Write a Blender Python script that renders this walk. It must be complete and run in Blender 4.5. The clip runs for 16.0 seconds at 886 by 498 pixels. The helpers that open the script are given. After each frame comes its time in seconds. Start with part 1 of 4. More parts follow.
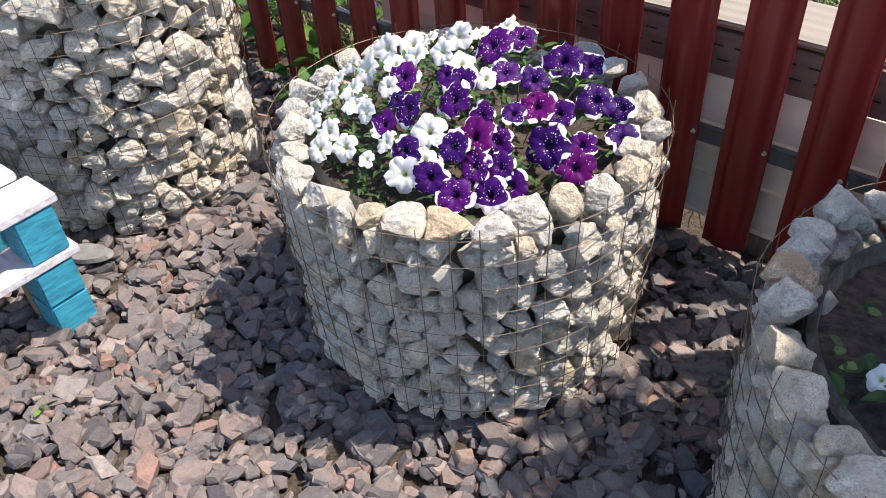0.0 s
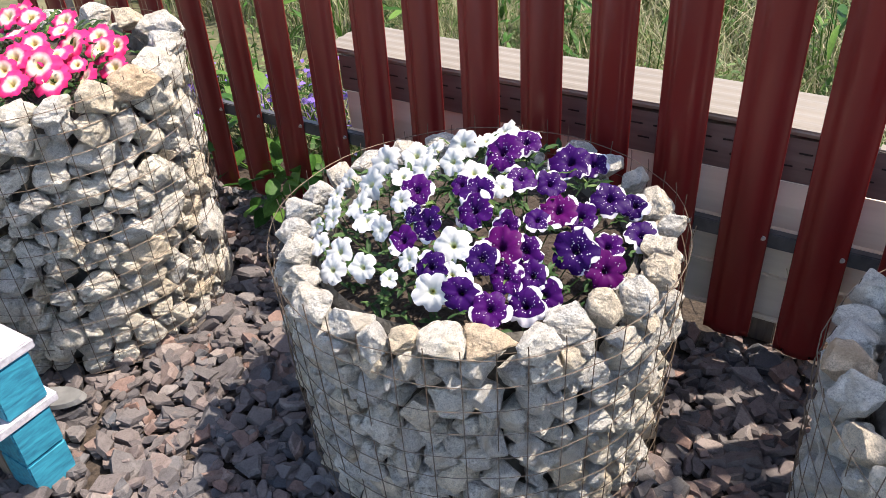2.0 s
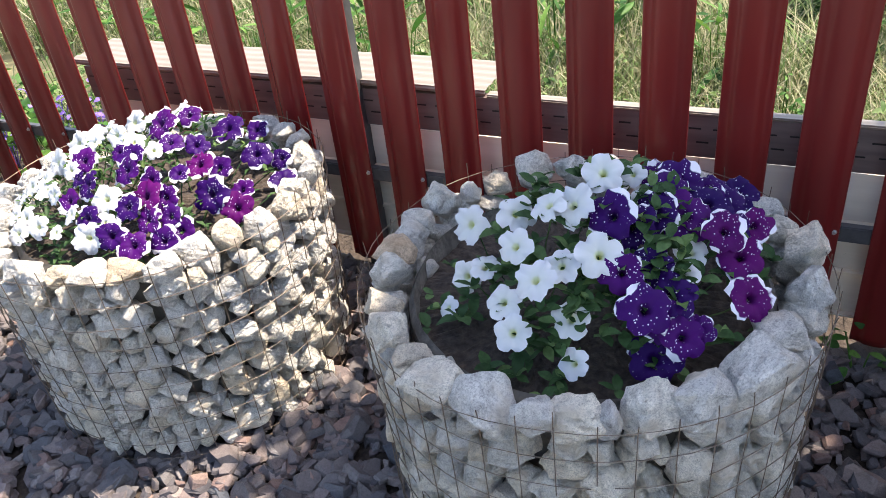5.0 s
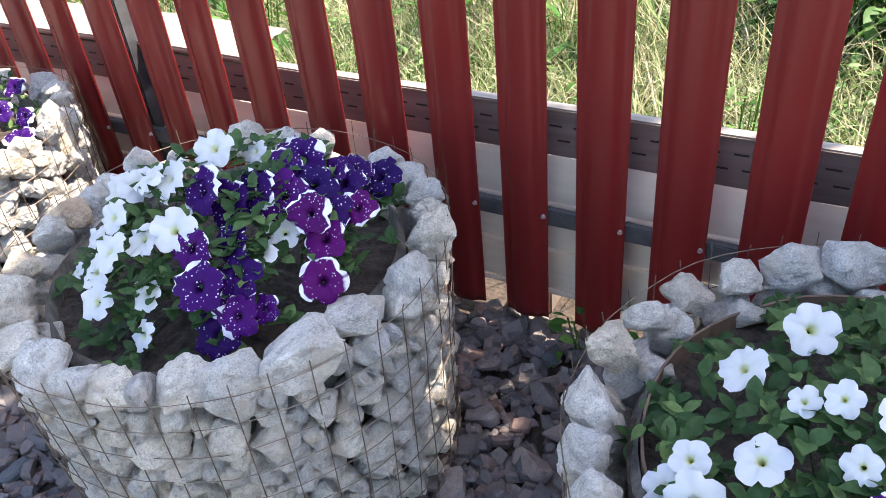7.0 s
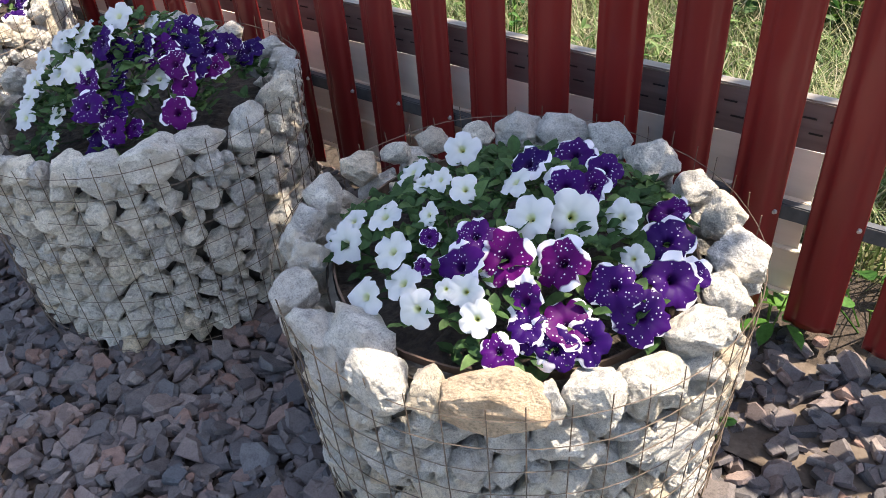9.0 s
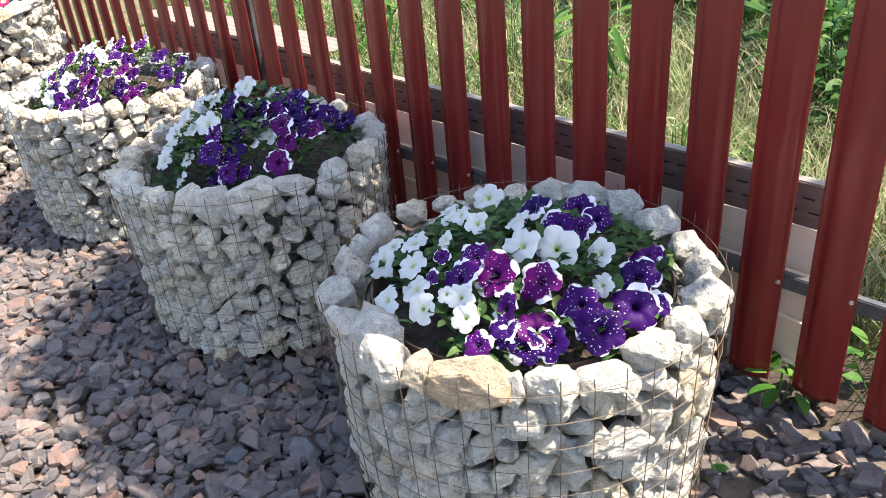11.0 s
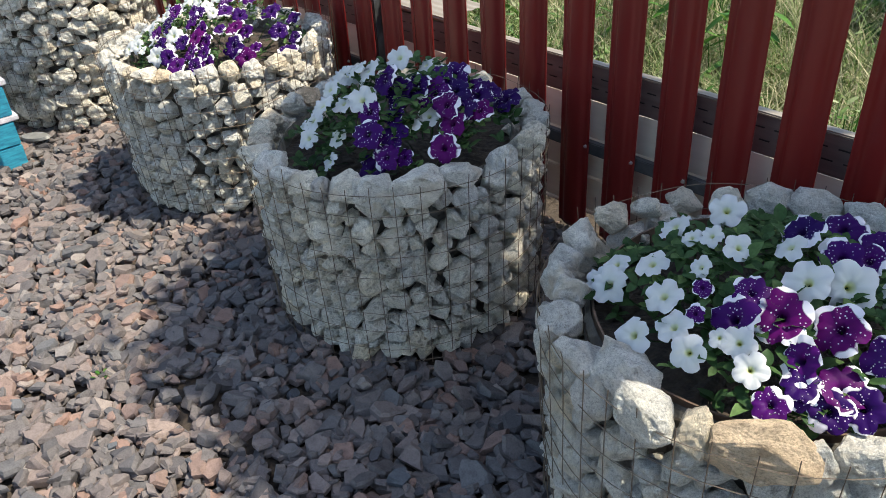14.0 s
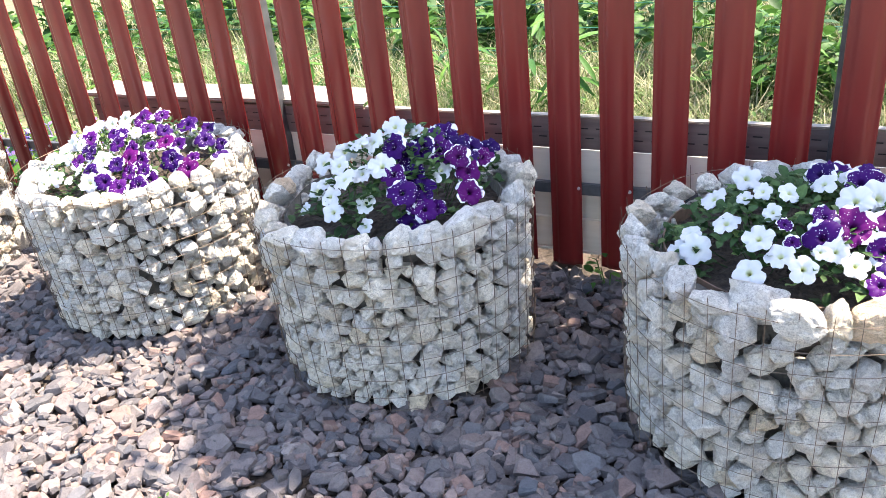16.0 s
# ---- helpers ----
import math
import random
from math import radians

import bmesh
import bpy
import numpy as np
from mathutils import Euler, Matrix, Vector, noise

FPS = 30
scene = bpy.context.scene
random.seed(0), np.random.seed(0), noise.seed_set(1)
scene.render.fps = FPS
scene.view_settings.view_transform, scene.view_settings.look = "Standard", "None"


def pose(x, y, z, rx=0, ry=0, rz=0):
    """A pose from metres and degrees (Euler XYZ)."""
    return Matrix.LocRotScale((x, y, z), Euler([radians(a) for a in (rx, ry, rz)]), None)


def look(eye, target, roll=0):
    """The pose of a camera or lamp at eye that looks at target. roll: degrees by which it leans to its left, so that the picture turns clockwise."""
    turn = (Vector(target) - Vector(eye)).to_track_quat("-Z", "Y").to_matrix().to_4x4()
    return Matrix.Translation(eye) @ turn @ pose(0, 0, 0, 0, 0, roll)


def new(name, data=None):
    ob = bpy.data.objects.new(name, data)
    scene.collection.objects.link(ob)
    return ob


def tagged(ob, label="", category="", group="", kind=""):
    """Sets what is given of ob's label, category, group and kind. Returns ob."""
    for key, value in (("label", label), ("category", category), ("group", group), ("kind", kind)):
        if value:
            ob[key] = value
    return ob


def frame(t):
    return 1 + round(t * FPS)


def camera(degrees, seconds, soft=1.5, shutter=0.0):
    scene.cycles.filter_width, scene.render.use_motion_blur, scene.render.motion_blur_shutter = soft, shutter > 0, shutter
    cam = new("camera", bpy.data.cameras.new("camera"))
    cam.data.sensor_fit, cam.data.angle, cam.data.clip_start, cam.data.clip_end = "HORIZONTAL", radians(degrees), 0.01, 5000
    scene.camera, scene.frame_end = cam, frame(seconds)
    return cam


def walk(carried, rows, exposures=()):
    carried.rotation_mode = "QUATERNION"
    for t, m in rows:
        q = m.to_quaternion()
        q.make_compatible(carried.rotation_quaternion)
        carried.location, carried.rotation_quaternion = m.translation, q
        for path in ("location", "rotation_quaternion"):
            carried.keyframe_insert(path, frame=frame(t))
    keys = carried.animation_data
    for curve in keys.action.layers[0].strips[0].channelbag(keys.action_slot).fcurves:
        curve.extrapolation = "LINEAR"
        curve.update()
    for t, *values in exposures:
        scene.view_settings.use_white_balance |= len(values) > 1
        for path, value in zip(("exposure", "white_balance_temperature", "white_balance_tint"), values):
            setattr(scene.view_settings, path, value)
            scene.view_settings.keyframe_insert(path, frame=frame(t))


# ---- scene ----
cam = camera(57.9, 16.0, soft=0.9)
METRES, EYE, TILT, LEAN, TURN = 5.0, 1.465, 0.0, 0.0, 41.6
ROWS = [
    (0.0, 0.0, 0.0, 0.0, -2.52, -40.31, 2.97),
    (0.5, -0.0159, 0.0097, 0.0007, -4.51, -40.1, 3.3),
    (1.0, -0.031, 0.0175, -0.001, -8.01, -39.88, 3.67),
    (1.5, -0.0366, 0.0197, -0.0006, -9.77, -36.65, 3.34),
    (2.0, -0.0395, 0.0219, 0.0018, -9.91, -34.36, 3.21),
    (2.5, -0.0399, 0.0206, 0.0006, -10.5, -34.11, 3.19),
    (3.0, -0.0228, -0.0076, 0.0021, -13.36, -33.64, 3.95),
    (3.5, 0.0168, -0.0582, 0.0008, -18.34, -32.7, 3.37),
    (4.0, 0.0412, -0.0758, 0.0004, -19.72, -32.47, 5.7),
    (6.5, 0.1583, -0.1127, -0.0011, -13.34, -35.83, 4.92),
    (7.0, 0.2165, -0.1268, -0.0076, -13.7, -36.12, 4.97),
    (7.5, 0.2645, -0.1393, -0.0056, -14.79, -36.68, 4.43),
    (8.0, 0.2995, -0.1774, -0.0087, -12.56, -38.08, 3.96),
    (8.5, 0.3182, -0.2204, -0.0041, -7.37, -39.18, 4.54),
    (9.0, 0.3101, -0.2571, 0.0006, -6.64, -37.97, 3.87),
    (11.5, 0.3562, -0.3349, 0.0064, 5.62, -29.02, 4.26),
    (12.0, 0.355, -0.336, -0.0028, 5.5, -32.83, 4.51),
    (12.5, 0.355, -0.3398, -0.0027, 5.41, -33.22, 4.58),
    (13.0, 0.3455, -0.3339, 0.0013, 5.82, -33.31, 4.07),
    (13.5, 0.3037, -0.3054, 0.0054, 6.14, -33.28, 3.49),
    (14.0, 0.2619, -0.2801, 0.0107, 5.96, -33.1, 3.21),
    (14.5, 0.2232, -0.2453, 0.0077, 5.75, -33.03, 3.4),
    (15.0, 0.1877, -0.2345, 0.0097, -1.56, -32.84, 4.94),
    (15.5, 0.127, -0.2581, 0.0103, -13.07, -32.44, 7.12),
    (16.0, 0.0911, -0.3198, 0.0086, -16.81, -26.72, 5.54),
]
EXPOSURES = [(t, e, k, g) for t, e, k, g in ((0.0, 1.18, 7000, 14), (2.5, 1.2, 7000, 14), (3.5, 1.42, 7050, 14), (4.2, 1.6, 7100, 14), (6.3, 1.95, 7150, 14), (7.0, 2.25, 7150, 15), (7.5, 2.55, 7300, 16), (8.0, 2.3, 7350, 16), (8.5, 1.85, 7300, 14), (9.0, 1.6, 7300, 13), (11.3, 1.75, 7300, 10), (12.0, 1.35, 7250, 6), (12.5, 1.2, 7200, 5), (13.5, 0.85, 7100, 4), (14.0, 1.05, 7100, 5), (14.5, 1.7, 7150, 8), (15.0, 2.25, 7100, 10), (16.0, 2.4, 7200, 14))]
walk(cam, [(t, pose(0, 0, EYE, TILT, LEAN, TURN) @ pose(METRES * x, METRES * y, METRES * z, 90 + pitch, roll, yaw)) for t, x, y, z, yaw, pitch, roll in ROWS], EXPOSURES)

# ---- light: a clear sky and a high sun from behind the fence ----
SUN = Vector((0.39, 0.37, 1.0)).normalized()
world = bpy.data.worlds.new("sky")
scene.world = world
world.use_nodes = True
sky = world.node_tree.nodes.new("ShaderNodeTexSky")
sky.sky_type, sky.sun_disc = "NISHITA", False
sky.sun_elevation = math.asin(SUN.z)
sky.sun_rotation = math.atan2(SUN.x, SUN.y)
world.node_tree.links.new(sky.outputs[0], world.node_tree.nodes["Background"].inputs[0])
world.node_tree.nodes["Background"].inputs[1].default_value = 0.15
sun = new("sun", bpy.data.lights.new("sun", "SUN"))
sun.data.energy, sun.data.angle, sun.data.color = 4.2, radians(0.5), (1.0, 0.94, 0.84)
sun.matrix_world = look(SUN * 20, (0, 0, 0))


# ---- materials ----
def nodes_of(name):
    m = bpy.data.materials.new(name)
    m.use_nodes = True
    t = m.node_tree
    return m, t, t.nodes["Principled BSDF"]


def add(t, kind, links=None, **values):
    n = t.nodes.new("ShaderNode" + kind)
    for k, v in values.items():
        setattr_safe(n, k, v)
    for k, v in (links or {}).items():
        if isinstance(v, (int, float, tuple)):
            n.inputs[k].default_value = v
        else:
            t.links.new(v, n.inputs[k])
    return n


def setattr_safe(n, k, v):
    if k == "operation":
        n.operation = v
    elif k == "data_type":
        n.data_type = v
    elif k == "blend_type":
        n.blend_type = v
    elif k == "feature":
        n.feature = v


def ramp(t, fac, stops):
    n = t.nodes.new("ShaderNodeValToRGB")
    while len(n.color_ramp.elements) < len(stops):
        n.color_ramp.elements.new(0.5)
    for e, (p, c) in zip(n.color_ramp.elements, stops):
        e.position, e.color = p, (*c, 1)
    t.links.new(fac, n.inputs[0])
    return n.outputs[0]


def mix(t, fac, a, b, how="MIX"):
    n = t.nodes.new("ShaderNodeMix")
    n.data_type, n.blend_type = "RGBA", how
    for i, v in ((0, fac), (6, a), (7, b)):
        if isinstance(v, tuple):
            n.inputs[i].default_value = (*v, 1)
        elif isinstance(v, (int, float)):
            n.inputs[i].default_value = v
        else:
            t.links.new(v, n.inputs[i])
    return n.outputs[2]


def coords(t, shift=True):
    """Object coordinates, shifted by each object's own random number."""
    tc = t.nodes.new("ShaderNodeTexCoord").outputs["Object"]
    if not shift:
        return tc
    rnd = t.nodes.new("ShaderNodeObjectInfo").outputs["Random"]
    s = add(t, "Math", {0: rnd, 1: 37.0}, operation="MULTIPLY").outputs[0]
    return add(t, "VectorMath", {0: tc, 1: s}, operation="ADD").outputs[0]


def noise_of(t, co, scale, detail=4, rough=0.6):
    return add(t, "TexNoise", {"Vector": co, "Scale": float(scale), "Detail": float(detail), "Roughness": rough}).outputs[0]


def bumped(t, b, height, strength, distance):
    n = add(t, "Bump", {"Height": height, "Strength": strength, "Distance": distance})
    t.links.new(n.outputs[0], b.inputs["Normal"])


def rock(name, pits, stops, fine, coarse, rough, bump, stain=None, island=False):
    """Stone: a colour for each piece, mottled at three scales, with crags, grain and, if asked, pits."""
    m, t, b = nodes_of(name)
    co = coords(t)
    if island:
        r = t.nodes.new("ShaderNodeNewGeometry").outputs["Random Per Island"]
    else:
        r = t.nodes.new("ShaderNodeObjectInfo").outputs["Random"]
    base = ramp(t, r, stops)
    n1, n2, n3 = noise_of(t, co, fine, 10, 0.72), noise_of(t, co, coarse, 3), noise_of(t, co, fine * 5, 6, 0.8)
    c = mix(t, 1.0, base, ramp(t, n1, [(0.34, (0.66, 0.65, 0.64)), (0.47, (0.97, 0.965, 0.96)), (0.62, (1.14, 1.135, 1.12))]), "MULTIPLY")
    c = mix(t, 0.8 if pits else 0.5, c, ramp(t, n3, [(0.40, (0.55, 0.54, 0.53)), (0.5, (1.0, 1.0, 1.0)), (0.60, (1.15, 1.15, 1.14))]), "MULTIPLY")
    if stain:
        c = mix(t, ramp(t, n2, [(0.52, (0, 0, 0)), (0.7, (0.75, 0.75, 0.75))]), c, stain)
    h = add(t, "Math", {0: n3, 1: 0.35 if pits else 0.3, 2: n1}, operation="MULTIPLY_ADD").outputs[0]
    if pits:
        warp = add(t, "VectorMath", {0: co, 1: add(t, "Math", {0: n1, 1: 1.2 / fine}, operation="MULTIPLY").outputs[0]}, operation="ADD").outputs[0]
        v = add(t, "TexVoronoi", {"Vector": warp, "Scale": fine * 0.55})
        facet = add(t, "Math", {0: v.outputs["Distance"], 1: -0.55, 2: h}, operation="MULTIPLY_ADD").outputs[0]
        h = facet
    t.links.new(c, b.inputs["Base Color"])
    b.inputs["Roughness"].default_value = rough
    b.inputs["Specular IOR Level"].default_value = 0.3
    bumped(t, b, h, bump, 0.02 if pits else 0.012)
    return m


LIME = rock("limestone", 1, [(0.0, (0.64, 0.62, 0.595)), (0.3, (0.74, 0.70, 0.63)), (0.55, (0.66, 0.645, 0.62)), (0.8, (0.80, 0.74, 0.64)), (0.94, (0.70, 0.59, 0.45)), (1.0, (0.56, 0.55, 0.54))], 6.0, 1.3, 0.95, 1.0, (0.66, 0.57, 0.45))
TANSTONE = rock("tan_stone", 1, [(0.0, (0.62, 0.47, 0.33)), (1.0, (0.70, 0.56, 0.41))], 6.0, 1.3, 0.95, 1.0, (0.52, 0.36, 0.23))
LIMEJ = rock("limestone_rubble", 1, [(0.0, (0.62, 0.60, 0.57)), (0.5, (0.72, 0.68, 0.61)), (1.0, (0.65, 0.62, 0.57))], 85, 18, 0.95, 1.0, (0.62, 0.54, 0.43), True)
SLATE = rock("slate_chips", 0, [(0.0, (0.060, 0.058, 0.066)), (0.18, (0.150, 0.128, 0.124)), (0.36, (0.092, 0.090, 0.098)), (0.55, (0.190, 0.150, 0.142)), (0.7, (0.120, 0.112, 0.116)), (0.85, (0.225, 0.140, 0.116)), (0.93, (0.235, 0.205, 0.195)), (1.0, (0.070, 0.078, 0.094))], 45, 18, 0.62, 0.5, None, True)


def plain(name, a, c, scale, rough, bump=0.2, metal=0.0, stretch=None, bump_at=0.003, detail=5):
    m, t, b = nodes_of(name)
    co = coords(t)
    if stretch:
        co = add(t, "VectorMath", {0: co, 1: stretch}, operation="MULTIPLY").outputs[0]
    n1 = noise_of(t, co, scale, detail)
    t.links.new(ramp(t, n1, [(0.3, a), (0.7, c)]), b.inputs["Base Color"])
    n2 = noise_of(t, co, scale * 0.23, 2)
    r = add(t, "Math", {0: n2, 1: 0.25, 2: rough - 0.12}, operation="MULTIPLY_ADD")
    t.links.new(r.outputs[0], b.inputs["Roughness"])
    b.inputs["Metallic"].default_value = metal
    bumped(t, b, n1, bump, bump_at)
    return m


SOIL = plain("potting_soil", (0.018, 0.013, 0.010), (0.075, 0.055, 0.042), 60, 0.95, 1.0, bump_at=0.01)
DRYSOIL = plain("dry_earth", (0.07, 0.052, 0.040), (0.16, 0.125, 0.098), 30, 0.95, 0.8, bump_at=0.01)
# limestone fill coloured far too dark: the shade between stones is painted in
CORE = plain("rubble_painted_shade", (0.06, 0.056, 0.05), (0.17, 0.155, 0.135), 22, 0.95, 1.0, bump_at=0.02)
WIRE = plain("rusty_wire", (0.075, 0.056, 0.042), (0.21, 0.155, 0.115), 60, 0.6, 0.2, 0.5)
PAINT = plain("wine_red_paint", (0.125, 0.009, 0.009), (0.175, 0.014, 0.012), 9, 0.30, 0.06, 0.0, (1, 1, 0.15))
STEEL = plain("dark_steel", (0.05, 0.05, 0.055), (0.10, 0.10, 0.105), 25, 0.5, 0.1, 0.4)
SCREW = plain("screw_zinc", (0.5, 0.5, 0.5), (0.65, 0.65, 0.65), 50, 0.35, 0.1, 0.9)
CREAM = plain("cream_vinyl", (0.66, 0.60, 0.50), (0.76, 0.70, 0.60), 14, 0.55, 0.15, 0.0, (0.15, 1, 2))
BROWN = plain("brown_vinyl", (0.095, 0.070, 0.066), (0.165, 0.125, 0.118), 18, 0.5, 0.15, 0.0, (0.15, 1, 2))
BEIGE = plain("beige_vinyl", (0.185, 0.163, 0.138), (0.235, 0.208, 0.178), 12, 0.55, 0.25, 0.0, (0.3, 3, 1))
# near-black, painted as the shadow inside the open nailing slots
SLOT = plain("slot_painted_shadow", (0.01, 0.009, 0.008), (0.02, 0.018, 0.016), 30, 0.9)
BLUE = plain("blue_wood_paint", (0.010, 0.13, 0.22), (0.03, 0.33, 0.46), 30, 0.6, 0.5, 0.0, (3, 0.6, 3))
PALE = plain("whitewashed_board", (0.34, 0.32, 0.36), (0.60, 0.58, 0.63), 22, 0.7, 0.5, 0.0, (0.5, 3, 3))
BAREWOOD = plain("grey_wood", (0.12, 0.095, 0.075), (0.25, 0.20, 0.16), 20, 0.85, 0.5, 0.0, (3, 3, 0.4))
LINER = plain("rusty_liner", (0.07, 0.045, 0.03), (0.16, 0.10, 0.07), 30, 0.8, 0.4)
RUBBER = plain("grey_plastic", (0.13, 0.13, 0.13), (0.20, 0.20, 0.20), 30, 0.5, 0.1)
EARTH = plain("garden_earth", (0.05, 0.06, 0.025), (0.16, 0.14, 0.07), 5, 0.95, 0.6, bump_at=0.02)
BARK = plain("bark", (0.07, 0.05, 0.035), (0.18, 0.13, 0.09), 18, 0.9, 1.0, 0.0, (1, 1, 0.2), 0.02)
GREENWIRE = plain("green_coated_wire", (0.01, 0.10, 0.07), (0.02, 0.16, 0.11), 20, 0.45)


def leafy(name, stops, island=False, through_light=0.3, rough=0.5):
    """A leaf or petal of one colour family that lets some light through."""
    m, t, b = nodes_of(name)
    co = coords(t)
    r = t.nodes.new("ShaderNodeNewGeometry").outputs["Random Per Island"] if island else t.nodes.new("ShaderNodeObjectInfo").outputs["Random"]
    n1 = noise_of(t, co, 90, 3)
    c = mix(t, 1.0, ramp(t, r, stops), ramp(t, n1, [(0.3, (0.75, 0.75, 0.75)), (0.7, (1.2, 1.2, 1.2))]), "MULTIPLY")
    see_through(t, b, c, through_light, rough, n1)
    return m


def see_through(t, b, c, amount, rough, height):
    t.links.new(c, b.inputs["Base Color"])
    b.inputs["Roughness"].default_value = rough
    b.inputs["Specular IOR Level"].default_value = 0.15
    bumped(t, b, height, 0.35, 0.002)
    tr = add(t, "BsdfTranslucent", {"Color": c})
    ms = add(t, "MixShader", {0: amount, 1: b.outputs[0], 2: tr.outputs[0]})
    t.links.new(ms.outputs[0], t.nodes["Material Output"].inputs[0])


LEAF = leafy("petunia_leaf", [(0.0, (0.026, 0.062, 0.022)), (0.5, (0.046, 0.098, 0.034)), (0.85, (0.072, 0.135, 0.048)), (1.0, (0.15, 0.23, 0.075))])
WEED = leafy("weed_leaf", [(0.0, (0.03, 0.09, 0.018)), (0.6, (0.06, 0.16, 0.03)), (1.0, (0.13, 0.24, 0.05))], True)
GRASS = leafy("grass_blades", [(0.0, (0.08, 0.15, 0.04)), (0.3, (0.16, 0.22, 0.08)), (0.6, (0.30, 0.30, 0.17)), (1.0, (0.48, 0.43, 0.30))], True)
MEADOW = leafy("meadow_leaf", [(0.0, (0.05, 0.11, 0.03)), (0.4, (0.12, 0.20, 0.06)), (0.75, (0.22, 0.29, 0.13)), (1.0, (0.36, 0.38, 0.24))], True)
BUSH = leafy("bush_leaf", [(0.0, (0.02, 0.065, 0.015)), (0.6, (0.045, 0.12, 0.025)), (1.0, (0.10, 0.20, 0.04))], True)


def petal(name, kind, size):
    """A petunia's corolla: plain, or dark with white specks and a white margin; pale throat."""
    m, t, b = nodes_of(name)
    own = coords(t, False)
    co = coords(t)
    flat = add(t, "VectorMath", {0: own, 1: (1, 1, 0)}, operation="MULTIPLY").outputs[0]
    d = add(t, "VectorMath", {0: flat}, operation="LENGTH").outputs["Value"]
    rad = add(t, "Math", {0: d, 1: 1.0 / size}, operation="MULTIPLY").outputs[0]
    n1 = noise_of(t, co, 55, 3)
    n2 = noise_of(t, co, 26, 1)
    rnd = t.nodes.new("ShaderNodeObjectInfo").outputs["Random"]
    if kind == "white":
        c = ramp(t, rad, [(0.04, (0.45, 0.42, 0.06)), (0.13, (0.62, 0.66, 0.36)), (0.26, (0.61, 0.63, 0.61)), (1.0, (0.66, 0.66, 0.69))])
    elif kind == "pink":
        c = ramp(t, rad, [(0.05, (0.55, 0.42, 0.06)), (0.22, (0.80, 0.66, 0.36)), (0.48, (0.85, 0.62, 0.58)), (0.66, (0.78, 0.05, 0.22)), (1.0, (0.70, 0.025, 0.16))])
    else:
        dark = [(0.0, (0.016, 0.001, 0.072)), (0.5, (0.036, 0.0015, 0.10)), (1.0, (0.065, 0.002, 0.115))] if kind in ("purple", "violet") else [(0.0, (0.065, 0.001, 0.085)), (1.0, (0.10, 0.0015, 0.105))]
        c = mix(t, ramp(t, rad, [(0.05, (0.8, 0.8, 0.8)), (0.3, (0, 0, 0))]), ramp(t, rnd, dark), (0.010, 0.002, 0.025))
        vor = add(t, "TexVoronoi", {"Vector": co, "Scale": 165.0}).outputs["Distance"]
        specks = ramp(t, vor, [(0.15, (1, 1, 1)), (0.23, (0, 0, 0))])
        far = ramp(t, n2, [(0.38, (0, 0, 0)), (0.52, (0.9, 0.9, 0.9))])
        c = mix(t, mix(t, 1.0, specks, far, "MULTIPLY"), c, (0.80, 0.74, 0.84))
        edge = add(t, "Math", {0: n2, 1: 1.5, 2: rad}, operation="MULTIPLY_ADD").outputs[0]
        c = mix(t, margin(t, edge, 1.78 if kind == "violet" else 1.64), c, (0.82, 0.79, 0.86))
    see_through(t, b, c, 0.28, 0.55, n1)
    return m


def margin(t, edge, start):
    """1 where the ragged radius passes the corolla's rim."""
    a = add(t, "Math", {0: edge, 1: start}, operation="SUBTRACT").outputs[0]
    n = add(t, "Math", {0: a, 1: 18.0}, operation="MULTIPLY")
    n.use_clamp = True
    return n.outputs[0]


FLOWER = 0.037
PETAL = {k: petal(k + "_petunia_petal", k, FLOWER) for k in ("white", "purple", "magenta", "pink", "violet")}
VIOLET = leafy("violet_blossom", [(0.0, (0.16, 0.10, 0.45)), (1.0, (0.30, 0.20, 0.62))], True)


# ---- building helpers ----
rng = random.Random(7)


def mesh_of(name, verts, faces, material, smooth=False):
    me = bpy.data.meshes.new(name)
    me.from_pydata([tuple(v) for v in verts], [], faces)
    me.materials.append(material)
    if smooth:
        me.shade_smooth()
    me.update()
    return me


def part(name, data, material, parent, label="", m=None):
    """One mesh object under a thing or a part, from a bmesh or a shared mesh."""
    if isinstance(data, bmesh.types.BMesh):
        me = bpy.data.meshes.new(name)
        data.to_mesh(me)
        data.free()
        me.materials.append(material)
        data = me
    ob = new(name, data)
    if parent is not None:
        ob.parent = parent
    if m is not None:
        ob.matrix_basis = m
    if label:
        ob["label"] = label
    return ob


def thing(name, m, label, category, group="", kind=""):
    ob = new(name)
    ob.empty_display_size = 0.1
    ob.matrix_basis = m
    return tagged(ob, label, category, group, kind)


def box_bm(sx, sy, sz, bevel=0.003, rough=0.0, seed=0):
    """A bevelled board, centred, its faces a little uneven."""
    bm = bmesh.new()
    bmesh.ops.create_cube(bm, size=1)
    bmesh.ops.scale(bm, vec=(sx, sy, sz), verts=bm.verts)
    if bevel:
        bmesh.ops.bevel(bm, geom=list(bm.edges), offset=bevel, segments=2, affect="EDGES")
    if rough:
        r = random.Random(seed)
        for v in bm.verts:
            v.co += Vector((r.uniform(-1, 1), r.uniform(-1, 1), r.uniform(-1, 1))) * rough
    return bm


